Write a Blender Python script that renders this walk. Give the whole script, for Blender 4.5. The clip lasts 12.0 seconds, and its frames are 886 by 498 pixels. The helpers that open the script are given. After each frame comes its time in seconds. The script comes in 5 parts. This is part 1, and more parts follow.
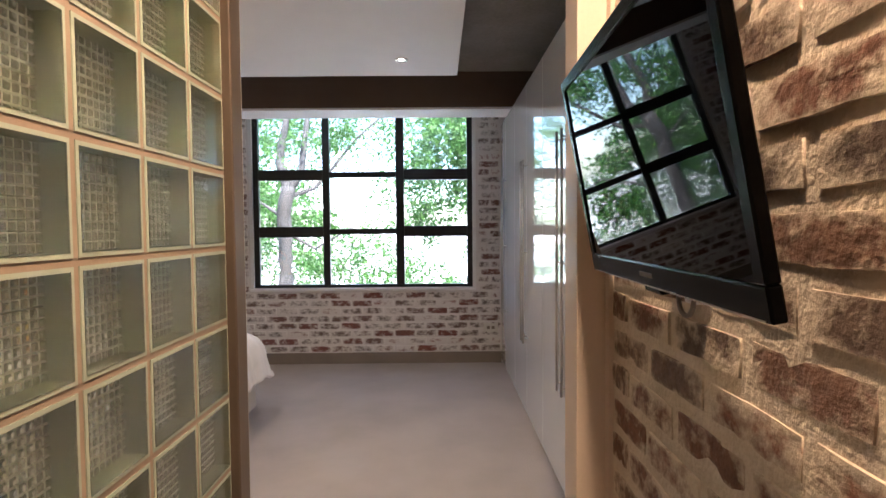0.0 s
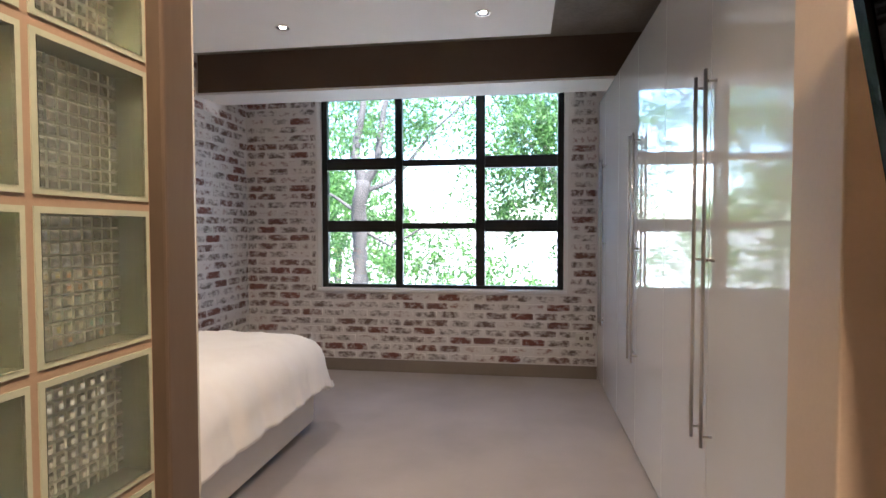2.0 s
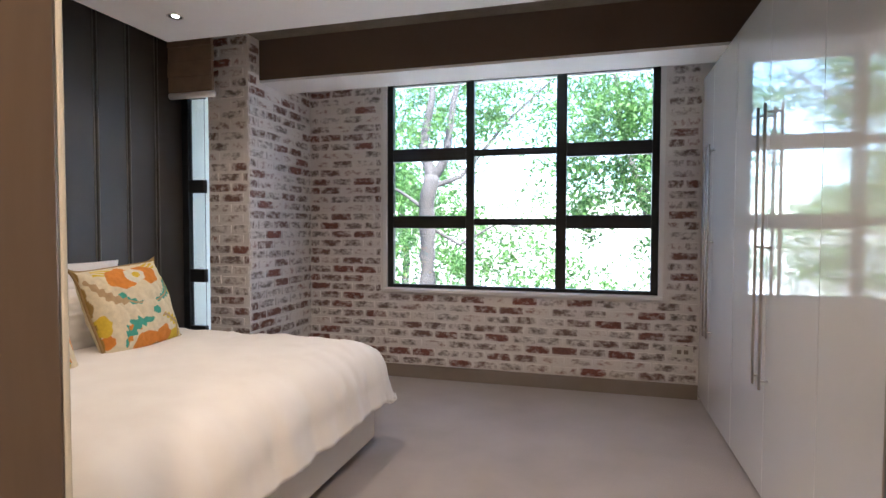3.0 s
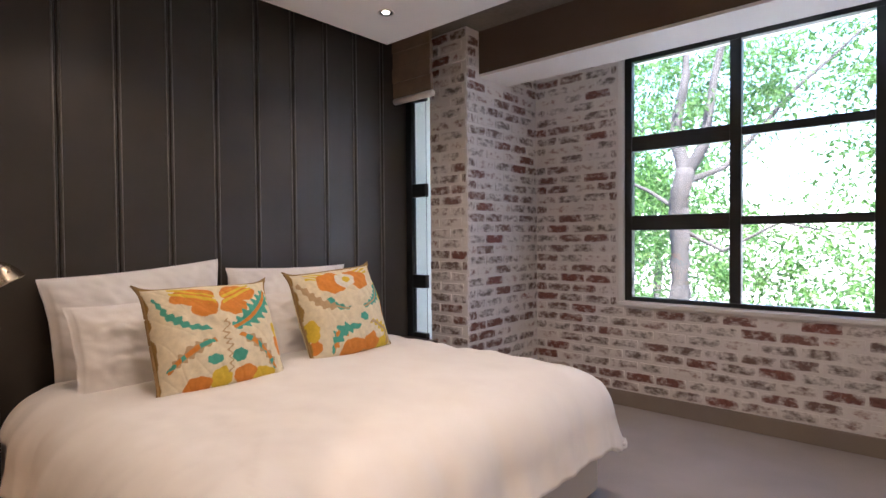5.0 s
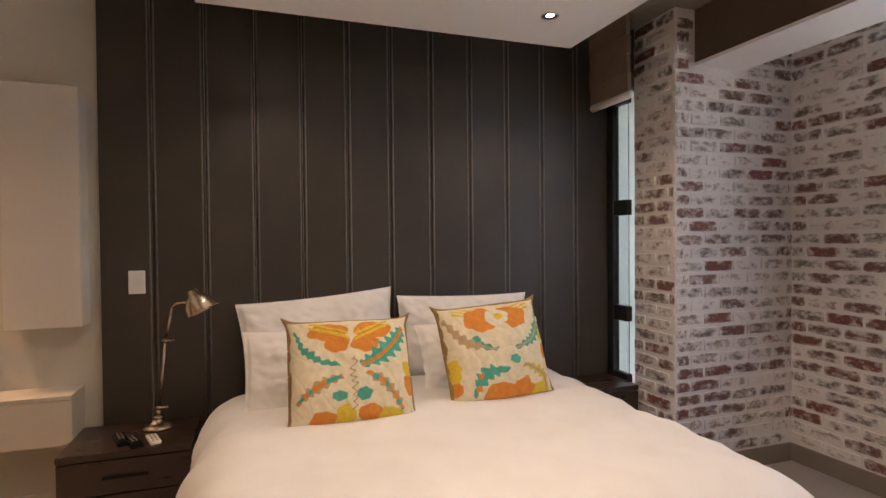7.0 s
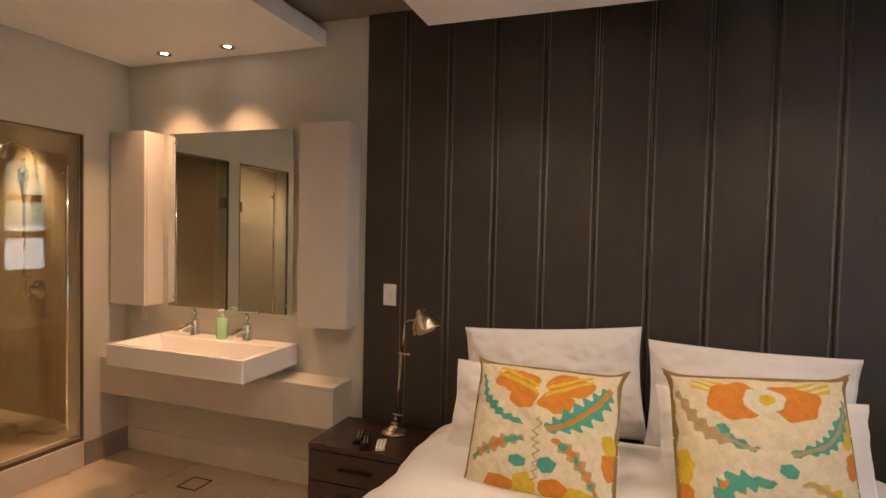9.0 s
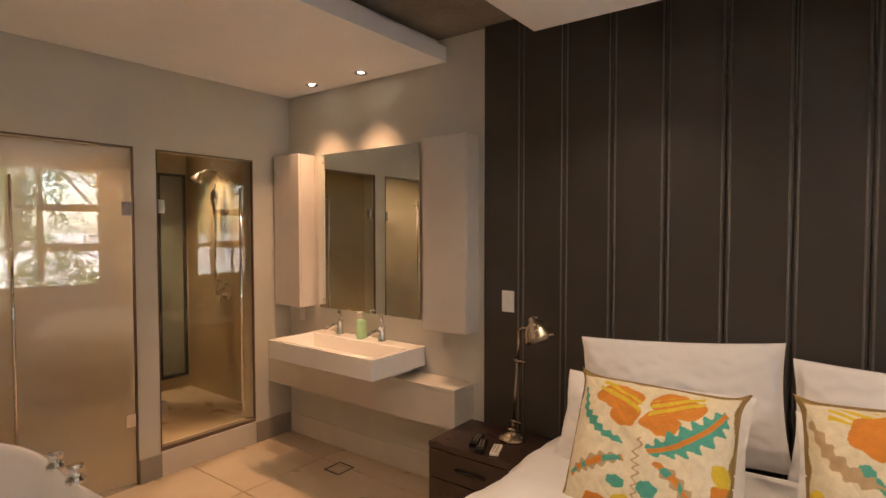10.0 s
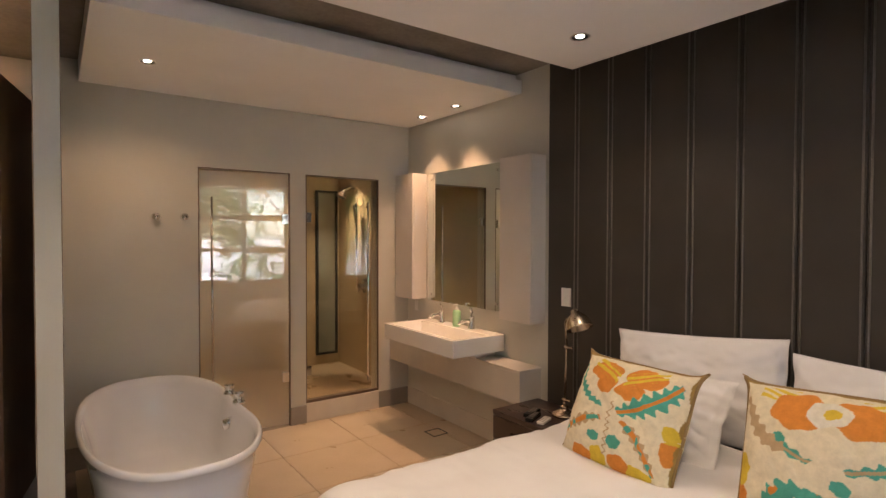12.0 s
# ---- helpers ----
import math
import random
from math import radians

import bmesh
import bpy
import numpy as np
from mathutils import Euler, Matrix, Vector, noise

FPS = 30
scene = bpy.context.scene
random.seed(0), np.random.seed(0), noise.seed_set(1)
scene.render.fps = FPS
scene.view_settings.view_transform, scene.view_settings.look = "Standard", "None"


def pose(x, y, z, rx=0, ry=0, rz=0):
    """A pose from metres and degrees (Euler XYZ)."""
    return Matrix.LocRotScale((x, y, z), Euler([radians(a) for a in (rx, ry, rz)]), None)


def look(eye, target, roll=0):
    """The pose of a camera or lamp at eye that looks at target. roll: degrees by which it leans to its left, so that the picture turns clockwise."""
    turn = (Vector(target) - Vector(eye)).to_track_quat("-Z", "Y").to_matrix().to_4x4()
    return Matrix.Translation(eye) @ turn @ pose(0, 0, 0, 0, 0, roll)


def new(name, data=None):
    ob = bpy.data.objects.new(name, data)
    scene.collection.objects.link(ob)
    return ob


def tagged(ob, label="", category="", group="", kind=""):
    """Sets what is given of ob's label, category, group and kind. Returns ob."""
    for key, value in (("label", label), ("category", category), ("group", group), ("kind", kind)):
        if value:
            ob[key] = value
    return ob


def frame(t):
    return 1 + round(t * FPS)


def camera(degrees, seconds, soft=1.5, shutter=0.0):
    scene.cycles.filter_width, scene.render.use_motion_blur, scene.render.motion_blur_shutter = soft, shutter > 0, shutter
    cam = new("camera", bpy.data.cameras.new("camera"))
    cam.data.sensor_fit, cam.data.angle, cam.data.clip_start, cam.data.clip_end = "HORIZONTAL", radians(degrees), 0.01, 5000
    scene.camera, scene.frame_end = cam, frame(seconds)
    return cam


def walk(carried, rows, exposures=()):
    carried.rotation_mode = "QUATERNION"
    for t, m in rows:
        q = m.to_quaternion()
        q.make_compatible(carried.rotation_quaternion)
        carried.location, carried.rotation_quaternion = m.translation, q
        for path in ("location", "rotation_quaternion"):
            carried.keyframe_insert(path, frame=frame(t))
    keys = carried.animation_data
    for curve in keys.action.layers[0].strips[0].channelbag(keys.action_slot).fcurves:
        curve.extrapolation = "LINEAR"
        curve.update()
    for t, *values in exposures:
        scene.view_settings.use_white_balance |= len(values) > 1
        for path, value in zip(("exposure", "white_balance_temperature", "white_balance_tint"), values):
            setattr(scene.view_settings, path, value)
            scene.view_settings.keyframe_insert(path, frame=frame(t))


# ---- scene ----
cam = camera(78.89, 12.0)
PATH = [
    (0.0, pose(0.351, 0.253, 1.350, 87.69, 0.47, -0.33)),
    (0.5, pose(0.351, 0.419, 1.309, 88.03, -0.01, 0.37)),
    (1.0, pose(0.348, 0.571, 1.281, 88.13, 0.13, 2.11)),
    (1.5, pose(0.329, 0.741, 1.272, 88.29, 0.69, 4.53)),
    (2.0, pose(0.321, 0.901, 1.274, 87.99, 0.10, 8.37)),
    (2.5, pose(0.238, 1.124, 1.254, 88.17, -0.16, 11.58)),
    (2.7, pose(0.195, 1.206, 1.248, 88.09, -0.16, 12.90)),
    (4.3, pose(0.192, 1.788, 1.207, 88.68, 0.07, 31.64)),
    (4.5, pose(0.160, 1.797, 1.198, 88.86, 0.15, 33.98)),
    (5.0, pose(0.093, 1.906, 1.212, 88.84, 0.47, 41.58)),
    (5.5, pose(0.105, 2.040, 1.247, 88.81, 0.33, 49.59)),
    (6.0, pose(0.118, 2.253, 1.267, 89.28, 0.40, 57.92)),
    (6.5, pose(0.171, 2.506, 1.305, 89.44, 0.20, 65.46)),
    (6.7, pose(0.208, 2.556, 1.333, 89.29, 0.25, 68.01)),
    (8.3, pose(0.155, 2.826, 1.495, 88.74, -0.41, 87.42)),
    (8.5, pose(0.112, 2.923, 1.510, 88.64, -1.31, 92.68)),
    (9.0, pose(-0.174, 3.269, 1.534, 88.04, -1.33, 109.40)),
    (9.5, pose(-0.291, 3.395, 1.548, 87.94, -0.96, 119.63)),
    (10.0, pose(-0.270, 3.510, 1.568, 88.01, 0.03, 126.76)),
    (10.5, pose(-0.263, 3.661, 1.587, 88.24, 0.29, 132.48)),
    (11.0, pose(-0.269, 3.902, 1.583, 88.63, 0.23, 138.33)),
    (11.5, pose(-0.296, 4.126, 1.592, 88.49, -0.02, 142.42)),
    (12.0, pose(-0.212, 4.359, 1.557, 88.75, -0.15, 144.27)),
]
walk(cam, PATH, exposures=[(0.0, 3.07, 5600, 12), (2.5, 3.2, 5550, 11), (5.5, 3.23, 5750, 18), (6.5, 3.23, 5950, 16), (8.5, 3.22, 6650, 16), (10.0, 3.18, 6600, 17), (12.0, 3.15, 6150, 15)])

# ---- world, sun, lamps ----
world = bpy.data.worlds.new("sky")
scene.world = world
world.use_nodes = True
_n = world.node_tree.nodes
sky = _n.new("ShaderNodeTexSky")
sky.sky_type, sky.sun_disc = "NISHITA", False
sky.sun_elevation, sky.sun_rotation = radians(55), radians(150)
_n["Background"].inputs["Strength"].default_value = 0.15
world.node_tree.links.new(sky.outputs[0], _n["Background"].inputs["Color"])
sun = new("sun", bpy.data.lights.new("sun", "SUN"))
sun.data.energy, sun.data.angle, sun.data.color = 5.0, radians(0.6), (1.0, 0.95, 0.87)
sun.matrix_world = look((0, 0, 0), (-0.29, 0.50, -0.82))


def spot(name, x, y, z, watts, color=(1.0, 0.79, 0.58), size=75, radius=0.03, blend=0.6):
    ob = new(name, bpy.data.lights.new(name, "SPOT"))
    ob.data.energy, ob.data.color = watts, color
    ob.data.spot_size, ob.data.spot_blend, ob.data.shadow_soft_size = radians(size), blend, radius
    ob.location = (x, y, z)
    return ob


# bedroom downlights, bathroom downlights, shower, toilet and passage downlights; the second passage one is assumed
CEIL_LAMPS = [(-2.17, 3.99), (-1.10, 3.99), (0.10, 3.95), (-2.19, 2.69), (-1.10, 2.69), (0.10, 2.69)]
BATH_LAMPS = [(-2.74, 0.535), (-2.74, 1.01), (-0.656, 0.80)]
for lx, ly in CEIL_LAMPS:
    spot("bedroom_spot", lx, ly, 2.475, 2.6 if lx < -2 else 3.5, (1.0, 0.76, 0.52), size=130)
for lx, ly in BATH_LAMPS[:2]:
    spot("bathroom_spot", lx + 0.05, ly, 2.563, 9.5, (1.0, 0.58, 0.31), size=80, radius=0.03, blend=1.0)
spot("bathroom_spot", *BATH_LAMPS[2], 2.563, 3.4, (1.0, 0.60, 0.32), size=150, radius=0.04, blend=0.7)
spot("shower_spot", -2.68, -0.90, 2.29, 10.5, (1.0, 0.76, 0.46), size=85, blend=1.0)
spot("toilet_spot", -1.42, -0.60, 2.29, 3.8, (1.0, 0.70, 0.42), size=130)
spot("passage_spot", 0.53, 0.80, 2.66, 24, (1.0, 0.70, 0.43), size=130)
# unseen extra lamp, added to lighten the passage door
spot("passage_spot", 0.30, -0.60, 2.66, 2.8, size=130)

# ---- materials ----
def nodes_of(name):
    m = bpy.data.materials.new(name)
    m.use_nodes = True
    return m, m.node_tree.nodes, m.node_tree.links, m.node_tree.nodes["Principled BSDF"]


def coords(n, l, scale=(1, 1, 1)):
    tc, mp = n.new("ShaderNodeTexCoord"), n.new("ShaderNodeMapping")
    mp.inputs["Scale"].default_value = scale
    l.new(tc.outputs["Object"], mp.inputs["Vector"])
    return mp.outputs["Vector"]


def noise_tex(n, l, vec, scale, detail=4.0, rough=0.55):
    t = n.new("ShaderNodeTexNoise")
    t.inputs["Scale"].default_value, t.inputs["Detail"].default_value = scale, detail
    t.inputs["Roughness"].default_value = rough
    l.new(vec, t.inputs["Vector"])
    return t.outputs["Fac"]


def ramp(n, l, fac, stops):
    r = n.new("ShaderNodeValToRGB")
    while len(r.color_ramp.elements) < len(stops):
        r.color_ramp.elements.new(0.5)
    for e, (p, c) in zip(r.color_ramp.elements, stops):
        e.position, e.color = p, (*c, 1)
    l.new(fac, r.inputs["Fac"])
    return r.outputs["Color"]


def bump(n, l, b, height, strength, distance):
    k = n.new("ShaderNodeBump")
    k.inputs["Strength"].default_value, k.inputs["Distance"].default_value = strength, distance
    l.new(height, k.inputs["Height"])
    l.new(k.outputs["Normal"], b.inputs["Normal"])
    return k


def surface(name, c1, c2, rough=0.5, metal=0.0, scale=6.0, stretch=(1, 1, 1), fine=120.0, relief=0.15, depth=0.002, coat=0.0, rough_var=0.1, spec=0.5):
    """Two-scale noise between two colours, with fine relief and uneven gloss."""
    m, n, l, b = nodes_of(name)
    v = coords(n, l, stretch)
    f = noise_tex(n, l, v, scale)
    g = noise_tex(n, l, v, fine, 3.0)
    mix = n.new("ShaderNodeMath")
    mix.operation = "MULTIPLY_ADD"
    l.new(g, mix.inputs[0])
    mix.inputs[1].default_value = 0.35
    l.new(f, mix.inputs[2])
    l.new(ramp(n, l, mix.outputs[0], [(0.42, c1), (0.95, c2)]), b.inputs["Base Color"])
    rr = n.new("ShaderNodeMapRange")
    rr.inputs["To Min"].default_value, rr.inputs["To Max"].default_value = max(0.02, rough - rough_var), min(1.0, rough + rough_var)
    l.new(f, rr.inputs["Value"])
    l.new(rr.outputs[0], b.inputs["Roughness"])
    b.inputs["Metallic"].default_value = metal
    b.inputs["Coat Weight"].default_value = coat
    b.inputs["Specular IOR Level"].default_value = spec
    if relief:
        bump(n, l, b, g, relief, depth)
    return m


def glass(name, color=(1, 1, 1), rough=0.0, ior=1.45, coat=0.0):
    m, n, l, b = nodes_of(name)
    b.inputs["Base Color"].default_value = (*color, 1)
    b.inputs["Transmission Weight"].default_value = 1.0
    b.inputs["Roughness"].default_value, b.inputs["IOR"].default_value = rough, ior
    b.inputs["Coat Weight"].default_value, b.inputs["Coat Roughness"].default_value = coat, 0.01
    return m


def brick_mat(name, reds, wash, amount, relief=0.5, tall=1.25, soft=1.0, rim_wash=0.22, vary=0.2):
    """Worn brick under patchy lime wash; every brick takes its own tone and its own amount of wash."""
    m, n, l, b = nodes_of(name)
    info = n.new("ShaderNodeObjectInfo")
    tc = n.new("ShaderNodeTexCoord")
    add = n.new("ShaderNodeVectorMath")
    add.operation = "MULTIPLY_ADD"
    com = n.new("ShaderNodeCombineXYZ")
    for k in range(3):
        l.new(info.outputs["Random"], com.inputs[k])
    l.new(com.outputs[0], add.inputs[0])
    add.inputs[1].default_value = (37.0, 91.0, 53.0)
    l.new(tc.outputs["Object"], add.inputs[2])
    mp = n.new("ShaderNodeMapping")
    mp.inputs["Scale"].default_value = (0.8, 1.0, tall)
    l.new(add.outputs[0], mp.inputs["Vector"])
    v = mp.outputs["Vector"]
    base = ramp(n, l, info.outputs["Random"], [(0.0, reds[0]), (0.35, reds[1]), (0.65, reds[2]), (1.0, reds[3])])
    grain = noise_tex(n, l, v, 60.0, 5.0)
    dark = n.new("ShaderNodeMixRGB")
    dark.blend_type = "MULTIPLY"
    dark.inputs["Fac"].default_value = 0.7
    l.new(base, dark.inputs[1])
    l.new(ramp(n, l, grain, [(0.3, (0.45, 0.42, 0.42)), (0.7, (1.15, 1.1, 1.05))]), dark.inputs[2])
    patch = noise_tex(n, l, v, 21.0, 6.0, 0.66)
    shift = n.new("ShaderNodeMath")
    shift.operation = "MULTIPLY_ADD"
    l.new(info.outputs["Random"], shift.inputs[0])
    shift.inputs[1].default_value = vary
    sep = n.new("ShaderNodeSeparateXYZ")
    l.new(tc.outputs["Object"], sep.inputs[0])
    rim = None
    for axis, half in (("X", 0.104), ("Z", 0.032)):
        ab, pw, md = n.new("ShaderNodeMath"), n.new("ShaderNodeMath"), n.new("ShaderNodeMath")
        ab.operation, pw.operation, md.operation = "ABSOLUTE", "POWER", "MULTIPLY_ADD"
        dv = n.new("ShaderNodeMath")
        dv.operation = "DIVIDE"
        l.new(sep.outputs[axis], ab.inputs[0])
        l.new(ab.outputs[0], dv.inputs[0])
        dv.inputs[1].default_value = half
        l.new(dv.outputs[0], pw.inputs[0])
        pw.inputs[1].default_value = 5.0
        l.new(pw.outputs[0], md.inputs[0])
        md.inputs[1].default_value = rim_wash
        if rim is None:
            l.new(patch, md.inputs[2])
        else:
            l.new(rim, md.inputs[2])
        rim = md.outputs[0]
    l.new(rim, shift.inputs[2])
    fac = n.new("ShaderNodeMapRange")
    fac.inputs["From Min"].default_value, fac.inputs["From Max"].default_value = amount - 0.06 * soft, amount + 0.1 * soft
    l.new(shift.outputs[0], fac.inputs["Value"])
    mx = n.new("ShaderNodeMixRGB")
    l.new(fac.outputs[0], mx.inputs["Fac"])
    l.new(dark.outputs[0], mx.inputs[1])
    mx.inputs[2].default_value = (*wash, 1)
    l.new(mx.outputs[0], b.inputs["Base Color"])
    b.inputs["Roughness"].default_value = 0.88
    h = n.new("ShaderNodeMath")
    h.operation = "ADD"
    l.new(grain, h.inputs[0])
    l.new(patch, h.inputs[1])
    bump(n, l, b, h.outputs[0], relief, 0.006)
    return m


WASHED_BRICK = brick_mat("washed_brick", [(0.25, 0.10, 0.08), (0.21, 0.15, 0.135), (0.20, 0.18, 0.17), (0.31, 0.095, 0.07)], (0.78, 0.74, 0.72), 0.612, soft=1.4, rim_wash=0.17, vary=0.24)
OLD_BRICK = brick_mat("old_brick", [(0.21, 0.095, 0.055), (0.18, 0.11, 0.07), (0.13, 0.09, 0.065), (0.25, 0.105, 0.06)], (0.60, 0.48, 0.34), 0.615, 0.9, 0.9, 1.3, 0.16, 0.12)
WASH = surface("lime_wash_mortar", (0.74, 0.70, 0.68), (0.84, 0.81, 0.79), 0.9, scale=9, fine=70, relief=0.7, depth=0.006)
OLD_MORTAR = surface("cream_mortar", (0.50, 0.39, 0.27), (0.72, 0.60, 0.45), 0.92, scale=9, fine=90, relief=0.8, depth=0.006)
WHITE_PAINT = surface("white_paint", (0.82, 0.81, 0.80), (0.87, 0.86, 0.85), 0.6, scale=3, relief=0.06)
BATH_PAINT = surface("warm_grey_paint", (0.52, 0.50, 0.435), (0.58, 0.56, 0.49), 0.55, scale=2.2, relief=0.08)
BEIGE_PAINT = surface("beige_paint", (0.60, 0.46, 0.34), (0.67, 0.53, 0.40), 0.5, scale=3, relief=0.08)
CREAM_PAINT = surface("cream_paint", (0.62, 0.58, 0.52), (0.68, 0.64, 0.58), 0.45, scale=3, relief=0.05)
BROWN_PAINT = surface("brown_bulkhead_paint", (0.105, 0.073, 0.053), (0.13, 0.093, 0.070), 0.6, scale=3, relief=0.08)
CONCRETE = surface("concrete_soffit", (0.17, 0.15, 0.125), (0.30, 0.27, 0.23), 0.85, scale=2.5, fine=40, relief=0.4, depth=0.004)
CARPET = surface("grey_carpet", (0.42, 0.385, 0.375), (0.53, 0.49, 0.48), 0.97, scale=2.0, fine=420, relief=0.9, depth=0.006, spec=0.1)
TILE = surface("cream_floor_tile", (0.43, 0.34, 0.235), (0.51, 0.41, 0.30), 0.3, scale=4, fine=60, relief=0.05)
WALL_TILE = surface("sand_wall_tile", (0.44, 0.35, 0.22), (0.54, 0.44, 0.29), 0.35, scale=4, fine=60, relief=0.05)
GROUT = surface("grey_grout", (0.20, 0.17, 0.14), (0.27, 0.23, 0.19), 0.9, scale=20)
TAUPE_SKIRT = surface("taupe_skirting_paint", (0.22, 0.18, 0.15), (0.27, 0.225, 0.19), 0.5, scale=4, relief=0.05)
GREY_SKIRT = surface("grey_tile_skirting", (0.24, 0.22, 0.19), (0.30, 0.27, 0.24), 0.45, scale=6, relief=0.05)
BLACK_FRAME = surface("black_steel_paint", (0.010, 0.012, 0.013), (0.018, 0.020, 0.022), 0.35, scale=20, relief=0.05)
BRONZE = surface("bronze_metal_trim", (0.13, 0.092, 0.065), (0.17, 0.125, 0.09), 0.38, metal=0.4, scale=8, stretch=(1, 1, 0.1), relief=0.05)
GLOSS_WHITE = surface("high_gloss_white_lacquer", (0.70, 0.685, 0.66), (0.74, 0.725, 0.70), 0.07, scale=1.5, relief=0.01, coat=0.6, rough_var=0.02)
STEEL = surface("brushed_steel", (0.50, 0.47, 0.43), (0.62, 0.58, 0.54), 0.3, metal=1.0, scale=30, stretch=(1, 1, 0.05), relief=0.05)
CHROME = surface("polished_chrome", (0.75, 0.74, 0.72), (0.82, 0.81, 0.80), 0.07, metal=1.0, scale=10, relief=0.0, rough_var=0.02)
LAMP_METAL = surface("aged_nickel", (0.44, 0.36, 0.27), (0.56, 0.48, 0.38), 0.24, metal=1.0, scale=14, relief=0.04)
DARK_PANEL = surface("charcoal_leather_panel", (0.036, 0.030, 0.024), (0.054, 0.045, 0.036), 0.48, scale=3, fine=300, relief=0.25, depth=0.0015)
STITCH = surface("grey_piping", (0.12, 0.11, 0.095), (0.17, 0.155, 0.135), 0.5, scale=30, relief=0.2)
DARK_WOOD = surface("espresso_wood_veneer", (0.030, 0.016, 0.012), (0.037, 0.020, 0.015), 0.3, scale=4, stretch=(4, 1, 4), fine=60, relief=0.03, coat=0.15)
DOOR_WOOD = surface("dark_door_veneer", (0.045, 0.026, 0.017), (0.085, 0.050, 0.032), 0.4, scale=4, stretch=(10, 10, 0.7), fine=50, relief=0.1)
LINEN = surface("white_cotton", (0.80, 0.77, 0.75), (0.86, 0.84, 0.82), 0.9, scale=5, fine=700, relief=0.25, depth=0.001, spec=0.2)
BASE_CLOTH = surface("white_bed_base_cloth", (0.66, 0.63, 0.60), (0.72, 0.69, 0.66), 0.9, scale=5, fine=500, relief=0.3, depth=0.001, spec=0.2)
CERAMIC = surface("white_ceramic", (0.78, 0.76, 0.72), (0.82, 0.80, 0.76), 0.12, scale=2, relief=0.0, coat=0.5, rough_var=0.03)
ACRYLIC = surface("white_bath_acrylic", (0.74, 0.74, 0.76), (0.78, 0.78, 0.80), 0.07, scale=2, relief=0.0, coat=0.5, rough_var=0.03)
VANITY = surface("cream_stone_vanity", (0.55, 0.50, 0.43), (0.63, 0.58, 0.50), 0.35, scale=5, relief=0.04)
CABINET = surface("cream_satin_lacquer", (0.60, 0.55, 0.49), (0.66, 0.61, 0.55), 0.35, scale=3, relief=0.03)
BLIND = surface("brown_linen_blind", (0.19, 0.135, 0.095), (0.27, 0.195, 0.14), 0.9, scale=8, fine=260, relief=0.4, depth=0.002)
BLACK_PLASTIC = surface("gloss_black_plastic", (0.006, 0.006, 0.006), (0.010, 0.010, 0.010), 0.16, scale=10, relief=0.0, coat=0.0, rough_var=0.04, spec=0.25)
SCREEN = surface("dark_lcd_screen", (0.002, 0.002, 0.0025), (0.003, 0.003, 0.0035), 0.02, scale=4, relief=0.0, coat=0.0, rough_var=0.005, spec=0.2)
TV_BLACK = surface("black_television_plastic", (0.004, 0.004, 0.004), (0.007, 0.007, 0.007), 0.25, scale=10, relief=0.0, rough_var=0.04, spec=0.1)
WHITE_PLASTIC = surface("white_switch_plastic", (0.70, 0.68, 0.63), (0.76, 0.74, 0.69), 0.4, scale=10, relief=0.0)
GREEN_SOAP = surface("pale_green_soap_bottle", (0.36, 0.62, 0.34), (0.44, 0.70, 0.42), 0.25, scale=10, relief=0.0, coat=0.3)
BARK = surface("pale_bark", (0.028, 0.025, 0.022), (0.075, 0.067, 0.062), 0.9, scale=7, stretch=(1, 1, 0.4), fine=60, relief=0.8, depth=0.02)
PAVING = surface("pale_street_paving", (0.42, 0.40, 0.37), (0.52, 0.50, 0.47), 0.9, scale=1.2, fine=30, relief=0.3)
OUT_WALL = surface("pale_boundary_wall", (0.55, 0.53, 0.50), (0.64, 0.62, 0.59), 0.9, scale=2, fine=30, relief=0.3)
FROST_WALL = surface("pale_green_plaster", (0.62, 0.64, 0.56), (0.68, 0.70, 0.62), 0.9, scale=2, relief=0.1)
MILKY_PANE = surface("milky_grey_green_glass", (0.20, 0.21, 0.17), (0.27, 0.28, 0.23), 0.3, scale=2, relief=0.02)
MIRROR, _n2, _l2, _b2 = nodes_of("mirror_glass")
_b2.inputs["Base Color"].default_value = (0.80, 0.85, 0.82, 1)
_b2.inputs["Metallic"].default_value, _b2.inputs["Roughness"].default_value = 1.0, 0.01
CLEAR = glass("clear_window_glass")
DOOR_GLASS = glass("bronze_tint_glass", (0.86, 0.80, 0.68))
FROSTED = glass("frosted_glass", (0.86, 0.80, 0.66), 0.5, coat=1.0)
FROSTED.node_tree.nodes["Principled BSDF"].inputs["Coat IOR"].default_value = 2.2
EMIT, _n3, _l3, _b3 = nodes_of("lamp_glow")
_b3.inputs["Emission Color"].default_value = (1.0, 0.86, 0.66, 1)
_b3.inputs["Emission Strength"].default_value = 4.0


BLOCK_GLASS = glass("pale_green_block_glass", (0.95, 0.98, 0.94), 0.02)
BLOCK_LENS, _n4, _l4, _b4 = nodes_of("pressed_lens_glass")
_b4.inputs["Base Color"].default_value, _b4.inputs["Roughness"].default_value = (0.90, 0.93, 0.84, 1), 0.04
_b4.inputs["Transmission Weight"].default_value, _b4.inputs["IOR"].default_value = 0.85, 1.45
_t4, _x4 = _n4.new("ShaderNodeBsdfTranslucent"), _n4.new("ShaderNodeMixShader")
_t4.inputs["Color"].default_value, _x4.inputs[0].default_value = (0.90, 0.92, 0.82, 1), 0.10
_l4.new(_b4.outputs[0], _x4.inputs[1])
_l4.new(_t4.outputs[0], _x4.inputs[2])
_l4.new(_x4.outputs[0], _n4["Material Output"].inputs["Surface"])


